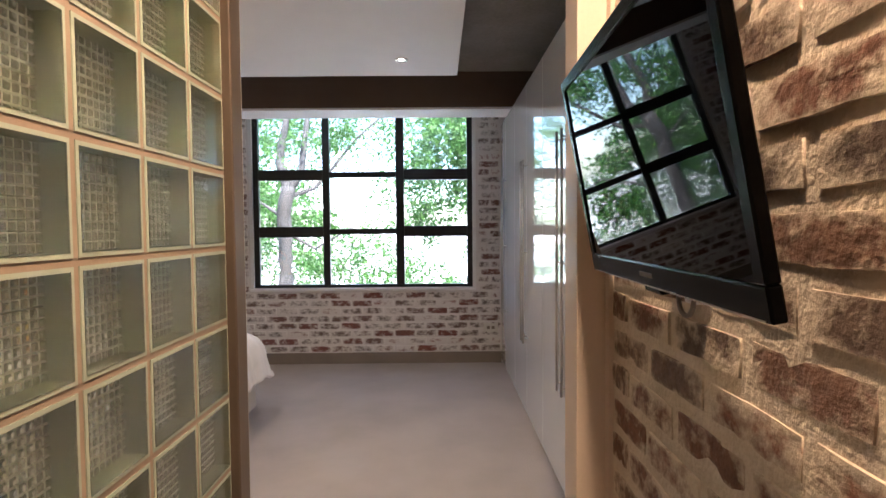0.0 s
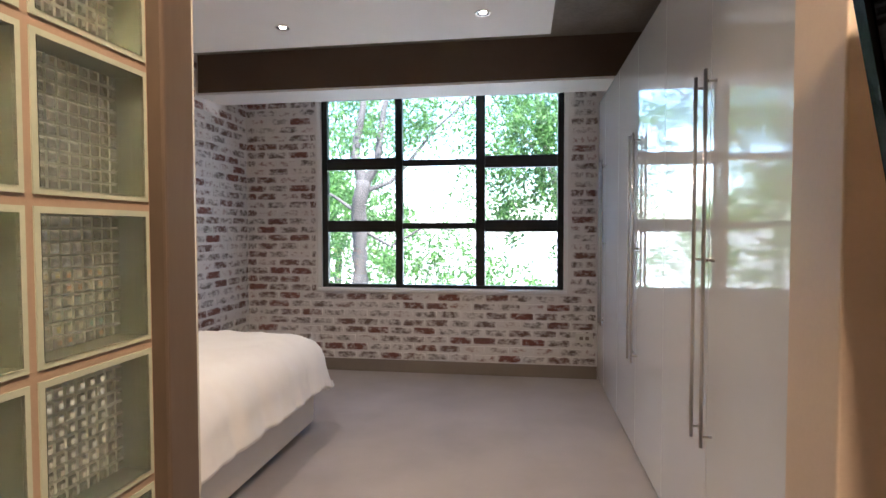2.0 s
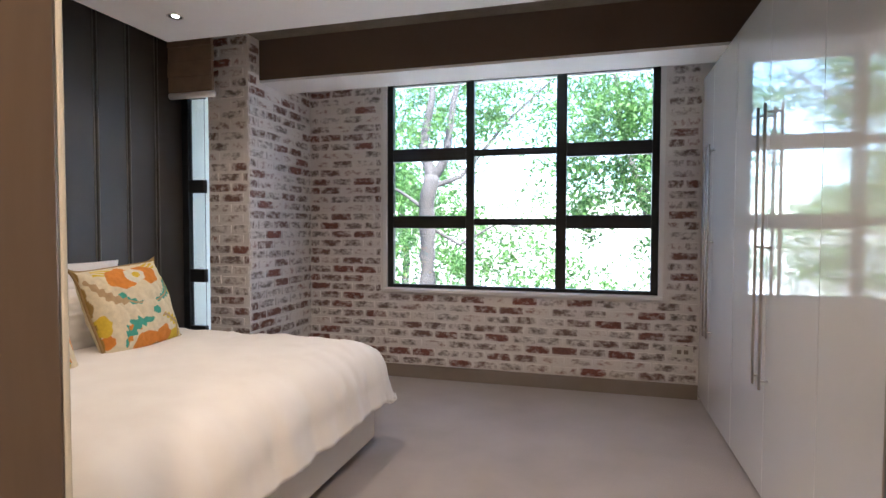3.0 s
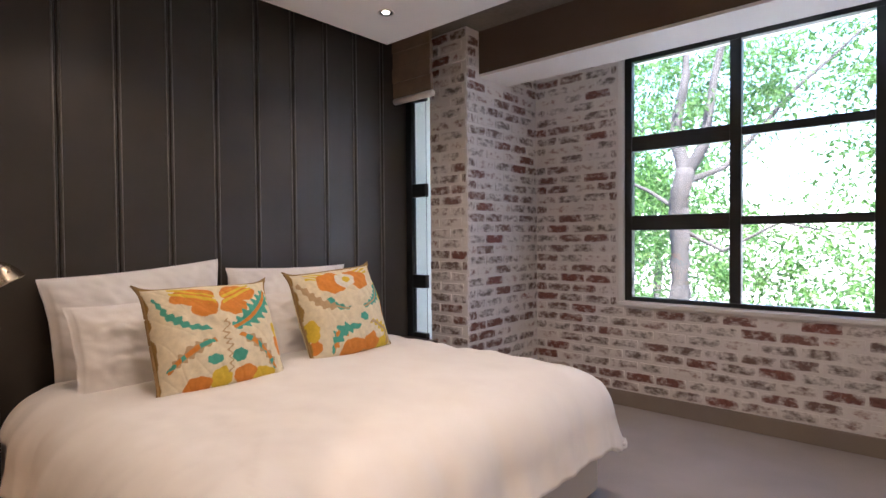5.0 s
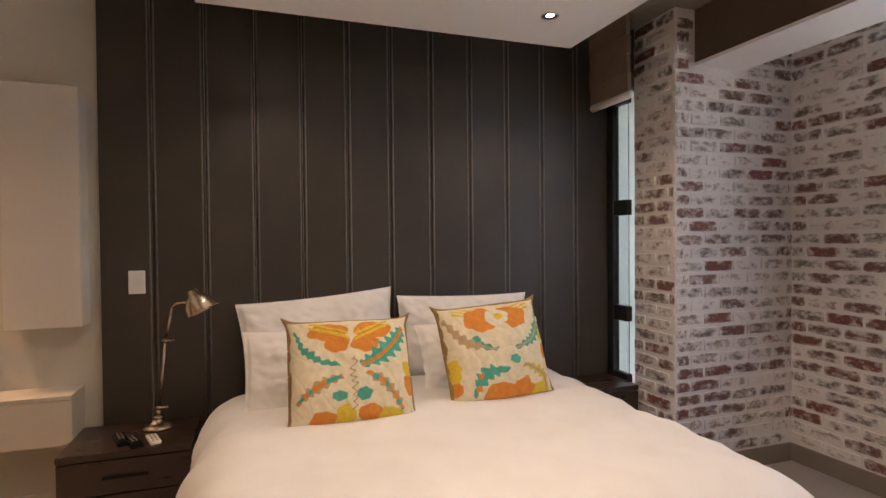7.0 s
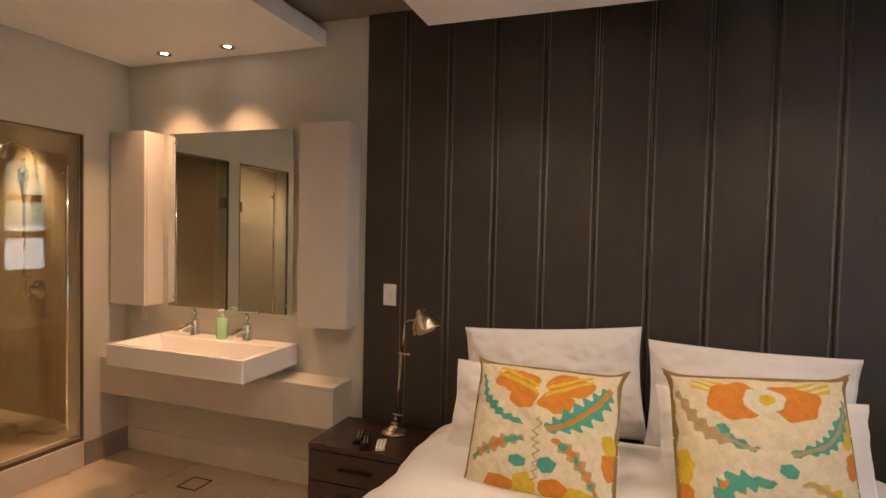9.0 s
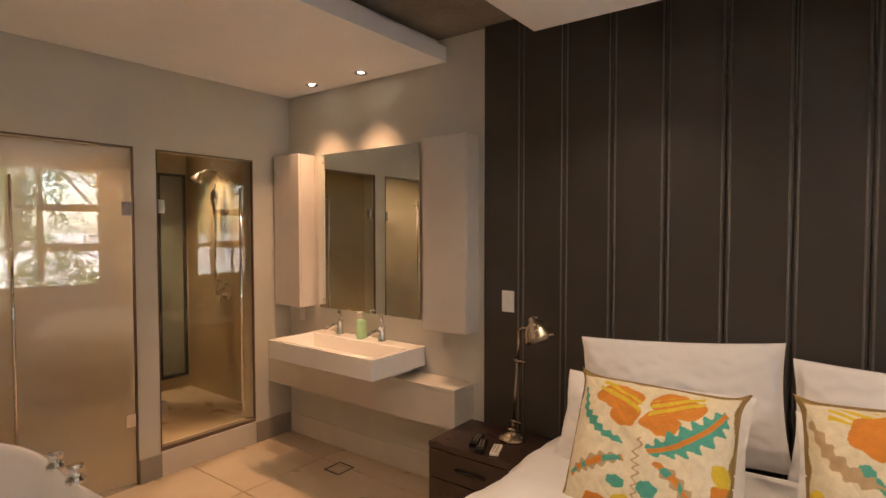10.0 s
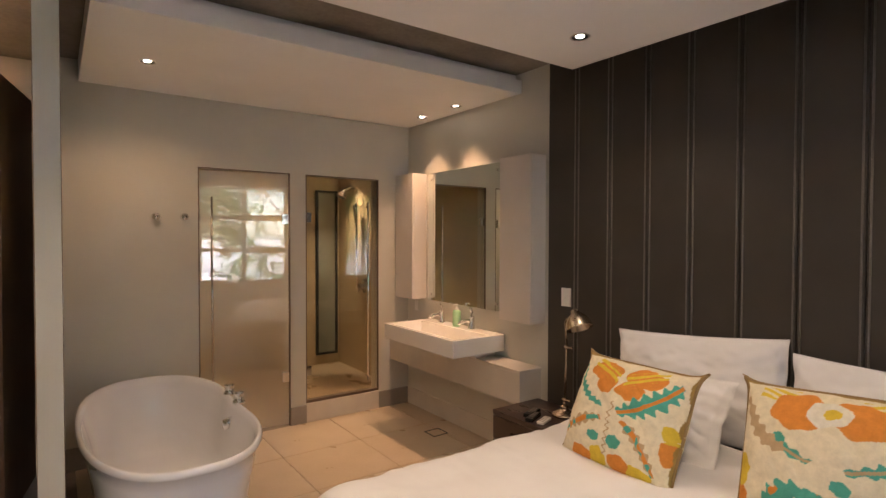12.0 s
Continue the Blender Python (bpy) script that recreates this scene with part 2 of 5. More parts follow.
def leaf_mat(name, c1, c2):
    m, n, l, b = nodes_of(name)
    geo = n.new("ShaderNodeNewGeometry")
    col = ramp(n, l, geo.outputs["Random Per Island"], [(0.0, c1), (1.0, c2)])
    l.new(col, b.inputs["Base Color"])
    b.inputs["Roughness"].default_value = 0.55
    tr = n.new("ShaderNodeBsdfTranslucent")
    l.new(col, tr.inputs["Color"])
    mx = n.new("ShaderNodeMixShader")
    mx.inputs[0].default_value = 0.5
    l.new(b.outputs[0], mx.inputs[1])
    l.new(tr.outputs[0], mx.inputs[2])
    l.new(mx.outputs[0], n["Material Output"].inputs["Surface"])
    return m


LEAF = leaf_mat("fresh_green_leaves", (0.035, 0.095, 0.02), (0.105, 0.21, 0.045))

# ---- building helpers ----
def place(ob):
    p = Vector((0, 0, 0))
    while ob:
        p, ob = p + ob.location, ob.parent
    return p


def thing(name, at, label, category, group="", kind=""):
    ob = new(name)
    ob.location = at
    ob.empty_display_size = 0.1
    return tagged(ob, label, category, group, kind)


def part(name, bm, material, parent=None, label="", smooth=False):
    """Links a bmesh given in world metres as one mesh object, under parent if there is one."""
    me = bpy.data.meshes.new(name)
    if parent:
        bm.transform(Matrix.Translation(-place(parent)))
    bm.to_mesh(me)
    bm.free()
    if smooth:
        for p in me.polygons:
            p.use_smooth = True
    me.materials.append(material)
    ob = new(name, me)
    ob.parent = parent
    if label:
        ob["label"] = label
    return ob


def structure(name, bm, material, label="", category=""):
    return tagged(part(name, bm, material), label or name.replace("_", " "), category, "", "structure")


def box(x0, x1, y0, y1, z0, z1, bevel=0.0, bm=None, seg=2):
    own = bmesh.new()
    bmesh.ops.create_cube(own, size=1.0)
    own.transform(Matrix.Translation(((x0 + x1) / 2, (y0 + y1) / 2, (z0 + z1) / 2)) @ Matrix.Diagonal((x1 - x0, y1 - y0, z1 - z0, 1)))
    if bevel:
        bmesh.ops.bevel(own, geom=own.edges[:], offset=bevel, segments=seg, affect="EDGES", profile=0.5)
    if bm is None:
        return own
    me = bpy.data.meshes.new("t")
    own.to_mesh(me)
    own.free()
    bm.from_mesh(me)
    bpy.data.meshes.remove(me)
    return bm


def rod(p0, p1, r0, r1=None, seg=14, bm=None):
    """A round bar from p0 to p1."""
    bm = bm or bmesh.new()
    p0, p1 = Vector(p0), Vector(p1)
    d = p1 - p0
    m = Matrix.Translation((p0 + p1) / 2) @ d.to_track_quat("Z", "Y").to_matrix().to_4x4()
    bmesh.ops.create_cone(bm, cap_ends=True, segments=seg, radius1=r0, radius2=r0 if r1 is None else r1, depth=d.length, matrix=m)
    return bm


def lathe(profile, at, seg=28, bm=None, turn=None, caps=True):
    """Turns a list of (radius, height) about an upright axis at a place."""
    bm = bm or bmesh.new()
    rings = []
    for r, h in profile:
        ring = []
        for i in range(seg):
            a = 2 * math.pi * i / seg
            v = Vector((r * math.cos(a), r * math.sin(a), h))
            if turn:
                v = turn @ v
            ring.append(bm.verts.new(v + Vector(at)))
        rings.append(ring)
    for a, b in zip(rings, rings[1:]):
        for i in range(seg):
            bm.faces.new((a[i], a[(i + 1) % seg], b[(i + 1) % seg], b[i]))
    for ring, flip in ((rings[0], True), (rings[-1], False)):
        if caps and (ring[0].co - ring[seg // 2].co).length > 1e-4:
            bm.faces.new(ring[::-1] if flip else ring)
    return bm


def tube(points, r, seg=10, bm=None):
    """A bent round pipe through points."""
    bm = bm or bmesh.new()
    pts = [Vector(p) for p in points]
    rings = []
    for i, p in enumerate(pts):
        d = (pts[min(i + 1, len(pts) - 1)] - pts[max(i - 1, 0)]).normalized()
        q = d.to_track_quat("Z", "Y")
        rings.append([bm.verts.new(p + q @ Vector((r * math.cos(2 * math.pi * k / seg), r * math.sin(2 * math.pi * k / seg), 0))) for k in range(seg)])
    for a, b in zip(rings, rings[1:]):
        for k in range(seg):
            bm.faces.new((a[k], a[(k + 1) % seg], b[(k + 1) % seg], b[k]))
    bm.faces.new(rings[0][::-1])
    bm.faces.new(rings[-1])
    return bm


# ---- plan: metres, x across the bedroom, y towards the window ----
HX = -2.91      # headboard and vanity wall
BY = 0.05       # bathroom back wall
WY = 5.84       # inner face of the window wall
GX = 0.985      # wardrobe fronts
CX, CY = -2.34, 4.915   # brick column corner
SLAB = 2.72
FL = -0.065      # carpet level, a little under the bathroom tiles
JX, JY0, JY1 = 0.692, 1.593, 1.719  # jamb at the wardrobe
TVX = 0.776     # brick wall behind the television

structure("floor_carpet", box(HX - 0.2, 1.9, 1.84, WY + 0.3, -0.18, FL), CARPET, "pale grey-mauve cut-pile carpet floor", "floor")
structure("floor_passage", box(-0.19, 1.9, -3.2, 1.84, -0.18, FL), CARPET, "pale grey carpet of the passage", "floor")
structure("floor_bath_bed", box(HX - 0.2, -0.19, -1.6, 1.84, -0.18, -0.006), GROUT, "grey grout bed under the bathroom floor tiles", "floor")
structure("ceiling", box(HX - 0.3, 1.9, -3.2, WY + 0.3, SLAB, SLAB + 0.2), CONCRETE, "raw grey concrete soffit", "ceiling")
# headboard wall, full length
structure("wall_west", box(HX - 0.25, HX, -1.55, 4.88, 0, SLAB), BATH_PAINT, "warm grey painted wall behind bed and vanity", "wall")
# bathroom back wall with the toilet and shower openings
WCL, WCR, SHL, SHR, DH = -1.072, -1.771, -1.903, -2.59, 2.075
T = 0.14
bm = bmesh.new()
holes = ((HX, 0), (SHR, 0), (SHR, DH), (SHL, DH), (SHL, 0), (WCR, 0), (WCR, DH), (WCL, DH), (WCL, 0), (-0.23, 0), (-0.23, SLAB), (HX, SLAB))
sheet = bm.faces.new([bm.verts.new((x, BY, z)) for x, z in holes])
solid = bmesh.ops.extrude_face_region(bm, geom=[sheet])
bmesh.ops.translate(bm, verts=[v for v in solid["geom"] if isinstance(v, bmesh.types.BMVert)], vec=(0, -T, 0))
bmesh.ops.recalc_face_normals(bm, faces=bm.faces[:])
structure("wall_bathroom", bm, BATH_PAINT, "warm grey painted bathroom wall with two door openings", "wall")
structure("shower_step", box(SHR, SHL, BY - T, BY + 0.012, 0, 0.16, 0.004), VANITY, "raised cream tiled shower sill", "sill")
# shower and toilet cells behind
structure("wall_cells_back", box(HX, -0.95, -1.55, -1.45, 0, 2.4), WALL_TILE, "sand tiled back wall of shower and toilet", "wall")
structure("wall_cells_between", box(-1.87, -1.80, -1.45, BY - T, 0, 2.4), WALL_TILE, "sand tiled wall between shower and toilet", "wall")
structure("wall_cells_side", box(-1.02, -0.95, -1.45, BY - T, 0, 2.4), WALL_TILE, "sand tiled side wall of the toilet", "wall")
structure("wall_shower_side", box(HX, HX + 0.02, -1.45, BY - T, 0, 2.4), WALL_TILE, "sand tiled shower wall", "wall")
structure("floor_shower", box(HX + 0.02, -1.87, -1.45, BY - T, -0.1, 0.10), TILE, "cream tiled shower floor", "floor")
structure("floor_toilet", box(-1.80, -1.02, -1.45, BY - T, -0.1, 0.002), TILE, "cream tiled toilet floor", "floor")
structure("ceiling_cells", box(HX, -0.95, -1.55, BY - T, 2.32, 2.4), CREAM_PAINT, "cream ceiling over shower and toilet", "ceiling")
# window wall with the large opening
WL, WR, WB, WT = -1.60, 0.71, 0.73, 2.55
bm = box(CX, WL, WY, WY + 0.25, FL, SLAB)
box(WR, 1.9, WY, WY + 0.25, FL, SLAB, bm=bm)
box(WL, WR, WY, WY + 0.25, FL, WB, bm=bm)
box(WL, WR, WY, WY + 0.25, WT, SLAB, bm=bm)
wall_north = structure("wall_north", bm, WASH, "lime-washed brick window wall with worn red patches", "wall")
column = structure("brick_column", box(-2.70, CX, CY, WY + 0.25, FL, SLAB), WASH, "lime-washed brick column beside the window", "column")
# narrow window recess between headboard wall and column
structure("wall_recess_low", box(HX - 0.25, -2.70, 4.90, 5.05, FL, 0.42), WASH, "washed wall below the narrow window", "wall")
structure("wall_recess_high", box(HX - 0.25, -2.70, 4.90, 5.05, 2.35, SLAB), BROWN_PAINT, "brown panel above the narrow window", "wall")
structure("wall_recess_side", box(HX - 0.25, HX - 0.16, 4.88, 5.6, 0, SLAB), FROST_WALL, "pale outer reveal wall", "wall")
# bulkhead over the window
structure("bulkhead", box(CX, 1.9, 5.06, 5.40, 2.412, SLAB), BROWN_PAINT, "dark brown painted bulkhead over the window", "bulkhead")
bm = box(CX, 1.9, 5.063, 5.42, 2.392, 2.411)
box(CX, 1.9, 5.401, 5.42, 2.412, SLAB, bm=bm)
structure("bulkhead_soffit", bm, WHITE_PAINT, "white underside of the bulkhead", "soffit")
# east side: wardrobe back, jamb, brick wall with the television
structure("wall_east", box(1.62, 1.75, 1.72, WY + 0.25, FL, SLAB), WHITE_PAINT, "plain wall behind the wardrobe", "wall")
structure("door_jamb", box(JX, 1.75, JY0, JY1, FL, SLAB, 0.003), BEIGE_PAINT, "beige painted jamb at the bedroom entrance", "jamb")
structure("jamb_lining", box(TVX - 0.012, 0.9, JY0 - 0.03, JY0, FL, SLAB), BEIGE_PAINT, "narrow beige trim beside the brick wall", "trim")
wall_tv = structure("wall_passage_brick", box(TVX, 1.0, -3.2, JY0 - 0.03, FL, SLAB), OLD_MORTAR, "old reddish-brown brick passage wall with cream mortar", "wall")
structure("wall_passage_end", box(-0.3, 1.0, -3.3, -3.2, FL, SLAB), BEIGE_PAINT, "beige end wall of the passage", "wall")
structure("wall_passage_west", box(-0.23, -0.16, -3.2, BY - T, FL, SLAB), BEIGE_PAINT, "beige passage wall", "wall")
structure("wall_cells_east", box(-0.95, -0.23, -1.55, BY - T, 0, SLAB), BEIGE_PAINT, "plain wall behind the passage", "wall")
# dropped ceilings
structure("ceiling_drop_bedroom", box(-2.545, 0.49, 2.338, 4.341, 2.487, 2.60), WHITE_PAINT, "white floating dropped ceiling over the bed", "ceiling")
structure("ceiling_drop_fixing", box(-2.40, 0.35, 2.48, 4.20, 2.60, SLAB), WHITE_PAINT, "recessed upstand carrying the dropped ceiling", "ceiling")
bm = box(HX + 0.012, -0.344, BY + 0.022, 1.572, 2.575, 2.665)
box(HX, -0.344, BY, 1.50, 2.665, SLAB, bm=bm)
structure("ceiling_drop_bath", bm, WHITE_PAINT, "white stepped dropped ceiling over the bathroom", "ceiling")
# skirtings
structure("baseboard", box(CX, GX, WY - 0.016, WY, FL, 0.05, 0.003), TAUPE_SKIRT, "taupe painted skirting under the window", "skirting")
structure("baseboard", box(CX, CX + 0.014, CY, WY - 0.016, FL, 0.05, 0.003), TAUPE_SKIRT, "taupe painted skirting along the column", "skirting")
structure("baseboard", box(SHL - 0.001, WCR + 0.001, BY, BY + 0.014, 0, 0.15, 0.002), GREY_SKIRT, "grey tile skirting on the pier", "skirting")
structure("baseboard", box(HX, SHR, BY, BY + 0.014, 0, 0.15, 0.002), GREY_SKIRT, "grey tile skirting in the corner", "skirting")
structure("baseboard", box(WCL, -0.23, BY, BY + 0.014, 0, 0.15, 0.002), GREY_SKIRT, "grey tile skirting behind the bath", "skirting")
structure("baseboard", box(HX, HX + 0.014, BY + 0.014, 1.84, 0, 0.15, 0.002), VANITY, "cream tile skirting under the vanity", "skirting")
structure("glass_wall_post", box(-0.235, -0.14, 1.545, 1.611, FL, SLAB, 0.004), BRONZE, "bronze-brown metal end post of the glass block wall", "post")
structure("glass_wall_end", box(-0.233, -0.142, 1.611, 1.617, FL, SLAB, 0.002), BATH_PAINT, "grey painted end face of the glass block wall", "trim")
structure("glass_wall_foot", box(-0.230, -0.163, BY, 1.545, FL, 0.0), BEIGE_PAINT, "beige footing under the glass blocks", "wall")
structure("glass_wall_head", box(-0.235, -0.155, BY, 1.545, 2.66, SLAB), BEIGE_PAINT, "beige lintel over the glass blocks", "lintel")

# ---- outdoors ----
structure("ground", box(-400, 400, 6.2, 800, -3.2, -3.0), PAVING, "pale sunlit paving outside", "ground")


def leaf_cloud(clusters, size, seed):
    """Many small folded leaves scattered about cluster centres (x, y, z, spread, count)."""
    rng = np.random.default_rng(seed)
    verts, faces = [], []
    for cx, cy, cz, sp, count in clusters:
        twigs = rng.normal(0, 1, (max(4, count // 45), 3)) * (sp, sp, sp * 0.62)
        for k in range(int(count * 1.1)):
            t = twigs[rng.integers(len(twigs))]
            p = np.array((cx, cy, cz)) + t + rng.normal(0, 0.085 + 0.06 * sp, 3)
            d = rng.normal(0, 1, 3)
            d /= np.linalg.norm(d)
            e = np.cross(d, rng.normal(0, 1, 3))
            e /= max(1e-6, np.linalg.norm(e))
            s = size * (0.6 + 0.8 * rng.random())
            i = len(verts)
            f = np.cross(d, e) * s * 0.12
            verts += [p - d * s, p + e * s * 0.42 + f, p + d * s, p - e * s * 0.42 + f]
            faces += [(i, i + 1, i + 2), (i, i + 2, i + 3)]
    me = bpy.data.meshes.new("crown")
    me.from_pydata([tuple(v) for v in verts], [], faces)
    me.materials.append(LEAF)
    return me


def limb(bm, points, r0, r1, seg=10):
    pts = [Vector(p) for p in points]
    fine = []
    for i in range(len(pts) - 1):
        for k in range(5):
            q = pts[i].lerp(pts[i + 1], k / 5)
            fine.append(q + 0.05 * r0 / 0.12 * Vector((noise.noise(q * 2.1), noise.noise(q * 2.1 + Vector((9, 0, 0))), 0)))
    fine.append(pts[-1])
    rings = []
    for i, p in enumerate(fine):
        f = i / (len(fine) - 1)
        r = r0 + (r1 - r0) * f
        d = (fine[min(i + 1, len(fine) - 1)] - fine[max(i - 1, 0)]).normalized()
        q = d.to_track_quat("Z", "Y")
        rings.append([bm.verts.new(p + q @ Vector((r * math.cos(6.2832 * k / seg), r * math.sin(6.2832 * k / seg), 0))) for k in range(seg)])
    for a, b in zip(rings, rings[1:]):
        for k in range(seg):
            bm.faces.new((a[k], a[(k + 1) % seg], b[(k + 1) % seg], b[k]))
    bm.faces.new(rings[-1])


def tree(label, limbs, clusters, size, seed):
    base = limbs[0][0][0]
    t = thing("tree", base, label, "tree", "trees outside the window")
    bm = bmesh.new()
    for pts, r0, r1 in limbs:
        limb(bm, pts, r0, r1)
    part("trunk", bm, BARK, t, "", True)
    ob = new("crown", leaf_cloud([(a - base[0], b - base[1], c - base[2], s, n) for a, b, c, s, n in clusters], size, seed))
    ob.parent = t
    return t


tree("grey-barked tree forking just outside the window", [
    ([(-1.95, 8.1, -3.0), (-1.93, 8.1, 0.0), (-1.90, 8.1, 1.5), (-1.84, 8.1, 1.95)], 0.125, 0.10),
    ([(-1.84, 8.1, 1.9), (-1.98, 8.15, 2.3), (-1.86, 8.2, 3.0), (-1.95, 8.3, 4.6)], 0.085, 0.03),
    ([(-1.84, 8.1, 1.9), (-1.64, 8.1, 2.2), (-1.58, 8.2, 2.9), (-1.3, 8.4, 4.4)], 0.07, 0.025),
    ([(-1.85, 8.1, 1.8), (-1.5, 8.3, 1.95), (-0.9, 8.5, 2.7), (-0.3, 8.7, 3.3)], 0.04, 0.012),
    ([(-1.9, 8.1, 1.3), (-1.5, 8.2, 1.05), (-1.0, 8.4, 1.35), (-0.4, 8.5, 1.2)], 0.025, 0.008),
    ([(-1.9, 8.1, 1.5), (-2.3, 8.2, 1.75), (-3.0, 8.3, 2.1)], 0.03, 0.01)],
    [(-2.75, 8.4, 2.2, 0.45, 900), (-2.6, 8.5, 1.0, 0.40, 900), (-1.35, 8.5, 2.75, 0.36, 800), (-0.75, 8.6, 2.95, 0.35, 700), (-2.2, 8.8, 3.2, 0.5, 900),
     (-1.25, 8.7, 0.75, 0.32, 800), (-0.75, 8.8, 0.95, 0.34, 750), (-1.9, 9.2, 0.5, 0.5, 900), (-0.3, 8.6, 1.25, 0.3, 260), (-2.3, 8.6, 1.6, 0.3, 500), (-1.5, 9.4, 3.4, 0.6, 1500), (-2.6, 9.6, 2.6, 0.6, 1600), (-2.9, 9.4, 1.4, 0.55, 1500), (-3.2, 9.0, 0.4, 0.55, 1300), (-1.0, 9.5, 0.3, 0.45, 900), (-1.6, 8.9, 1.35, 0.28, 350)], 0.036, 3)
tree("slender leaning tree with bright green foliage", [
    ([(2.9, 13.0, -3.0), (1.9, 13.0, 0.0), (1.25, 13.0, 1.6), (0.75, 13.0, 3.2), (0.5, 12.8, 5.0)], 0.13, 0.05),
    ([(1.1, 13.0, 1.9), (1.6, 12.5, 2.6), (2.0, 12.0, 3.6)], 0.05, 0.02),
    ([(0.9, 13.0, 2.7), (0.2, 12.5, 3.4), (-0.3, 12.0, 4.0)], 0.05, 0.02)],
    [(0.95, 10.2, 3.05, 0.62, 3800), (1.55, 10.4, 2.65, 0.55, 3000), (0.35, 10.6, 3.0, 0.45, 2200), (0.10, 10.8, 2.2, 0.45, 1700), (1.0, 11.0, 2.0, 0.5, 1900), (0.3, 11.0, 3.9, 0.6, 1800), (-0.15, 11.0, 1.55, 0.30, 700),
     (1.8, 11.2, 1.5, 0.5, 700), (0.3, 11.4, 1.75, 0.4, 500), (-0.2, 11.3, 0.7, 0.32, 380), (2.4, 10.5, 3.2, 0.6, 2200), (2.6, 11.0, 2.2, 0.6, 1700), (1.3, 11.5, 0.9, 0.4, 700), (1.0, 11.5, 0.2, 0.4, 600)], 0.045, 5)
tree("dense leafy tree filling the view past the trunk", [
    ([(-4.9, 11.6, -3.0), (-4.8, 11.6, 0.4), (-4.4, 11.7, 2.2), (-4.6, 11.8, 4.6)], 0.17, 0.05),
    ([(-4.6, 11.6, 1.4), (-3.9, 11.4, 2.4), (-3.3, 11.3, 3.6)], 0.06, 0.02),
    ([(-4.7, 11.6, 1.0), (-5.6, 11.5, 2.0), (-6.4, 11.4, 2.8)], 0.07, 0.02)],
    [(-3.4, 11.6, 3.9, 0.8, 2200), (-4.4, 11.8, 3.2, 0.9, 2600), (-5.6, 11.4, 3.4, 0.9, 2400), (-3.7, 12.0, 2.2, 0.75, 2000), (-4.9, 11.4, 1.7, 0.85, 2400),
     (-6.3, 11.2, 2.0, 0.9, 2200), (-4.1, 11.8, 0.9, 0.7, 1700), (-5.6, 11.2, 0.4, 0.85, 2000), (-3.9, 12.2, -0.3, 0.6, 1200), (-6.8, 10.9, 0.9, 0.8, 1600), (-4.8, 11.8, 4.9, 0.9, 1800)], 0.052, 15)
tree("distant bushy street tree in bright light", [
    ([(-5.5, 17.0, -3.0), (-5.3, 17.0, 0.5), (-5.6, 17.0, 3.0)], 0.16, 0.06)],
    [(-5.4, 17.0, 2.6, 1.1, 1800), (-4.4, 17.5, 1.6, 0.8, 1000), (-6.4, 16.6, 1.2, 0.9, 1100), (-3.6, 17.5, 0.2, 0.7, 700)], 0.085, 7)
tree("distant street tree beyond the paving", [
    ([(3.8, 19.0, -3.0), (3.7, 19.0, 0.5), (3.9, 19.0, 3.0)], 0.16, 0.06)],
    [(3.8, 19.0, 2.8, 1.1, 1800), (2.8, 18.5, 3.6, 0.9, 1000), (5.0, 18.8, 1.6, 1.0, 1200), (-1.2, 20.0, -0.6, 0.6, 500), (0.9, 20.0, -0.9, 0.5, 350)], 0.09, 9)
structure("boundary_wall", box(-30, 30, 24.0, 24.3, -3.0, -1.1, 0.02), OUT_WALL, "pale low boundary wall across the street", "wall")

# ---- window ----
def window_frame(x0, x1, z0, z1, y):
    w = thing("window_1", (0, y, 0), "large black steel window with nine clear panes", "window", kind="structure")
    cols = [x0, -0.845, -0.075, x1]
    part("window_frame", box(x0, x0 + 0.055, y - 0.03, y + 0.03, z0, z1, 0.004), BLACK_FRAME, w)
    part("window_frame", box(x1 - 0.055, x1, y - 0.03, y + 0.03, z0, z1, 0.004), BLACK_FRAME, w)
    part("window_frame", box(x0 + 0.055, x1 - 0.055, y - 0.03, y + 0.03, z0, z0 + 0.035, 0.004), BLACK_FRAME, w)
    part("window_frame", box(x0 + 0.055, x1 - 0.055, y - 0.03, y + 0.03, z1 - 0.04, z1, 0.004), BLACK_FRAME, w)
    part("mullion", box(-0.865, -0.795, y - 0.032, y + 0.032, z0 + 0.035, z1 - 0.04, 0.004), BLACK_FRAME, w)
    part("mullion", box(-0.105, -0.02, y - 0.032, y + 0.032, z0 + 0.035, z1 - 0.04, 0.004), BLACK_FRAME, w)
    spans = [(x0 + 0.055, -0.865), (-0.795, -0.105), (-0.02, x1 - 0.055)]
    for k, (a, b) in enumerate(spans):
        thick = 0.058 if k != 1 else 0.03
        for zz in (1.315, 1.905):
            part("transom", box(a, b, y - 0.028, y + 0.028, zz - thick, zz + thick * 0.9, 0.004), BLACK_FRAME, w)
        for za, zb in ((z0 + 0.035, 1.315 - thick), (1.315 + thick * 0.9, 1.905 - thick), (1.905 + thick * 0.9, z1 - 0.04)):
            p = part("pane", box(a, b, y - 0.002, y + 0.002, za, zb), CLEAR, w)
            p.visible_shadow = False
    part("window_sill", box(x0 - 0.03, x1 + 0.03, WY - 0.03, WY + 0.03, z0 - 0.03, z0, 0.005), WHITE_PAINT, w, "white painted sill")
    part("reveal", box(x0 - 0.035, x0, WY - 0.004, WY + 0.06, z0, z1, 0.003), WHITE_PAINT, w, "white painted reveal")
    part("reveal", box(x1, x1 + 0.035, WY - 0.004, WY + 0.06, z0, z1, 0.003), WHITE_PAINT, w, "white painted reveal")
    return w


window_frame(-1.585, 0.69, 0.725, 2.55, WY + 0.06)


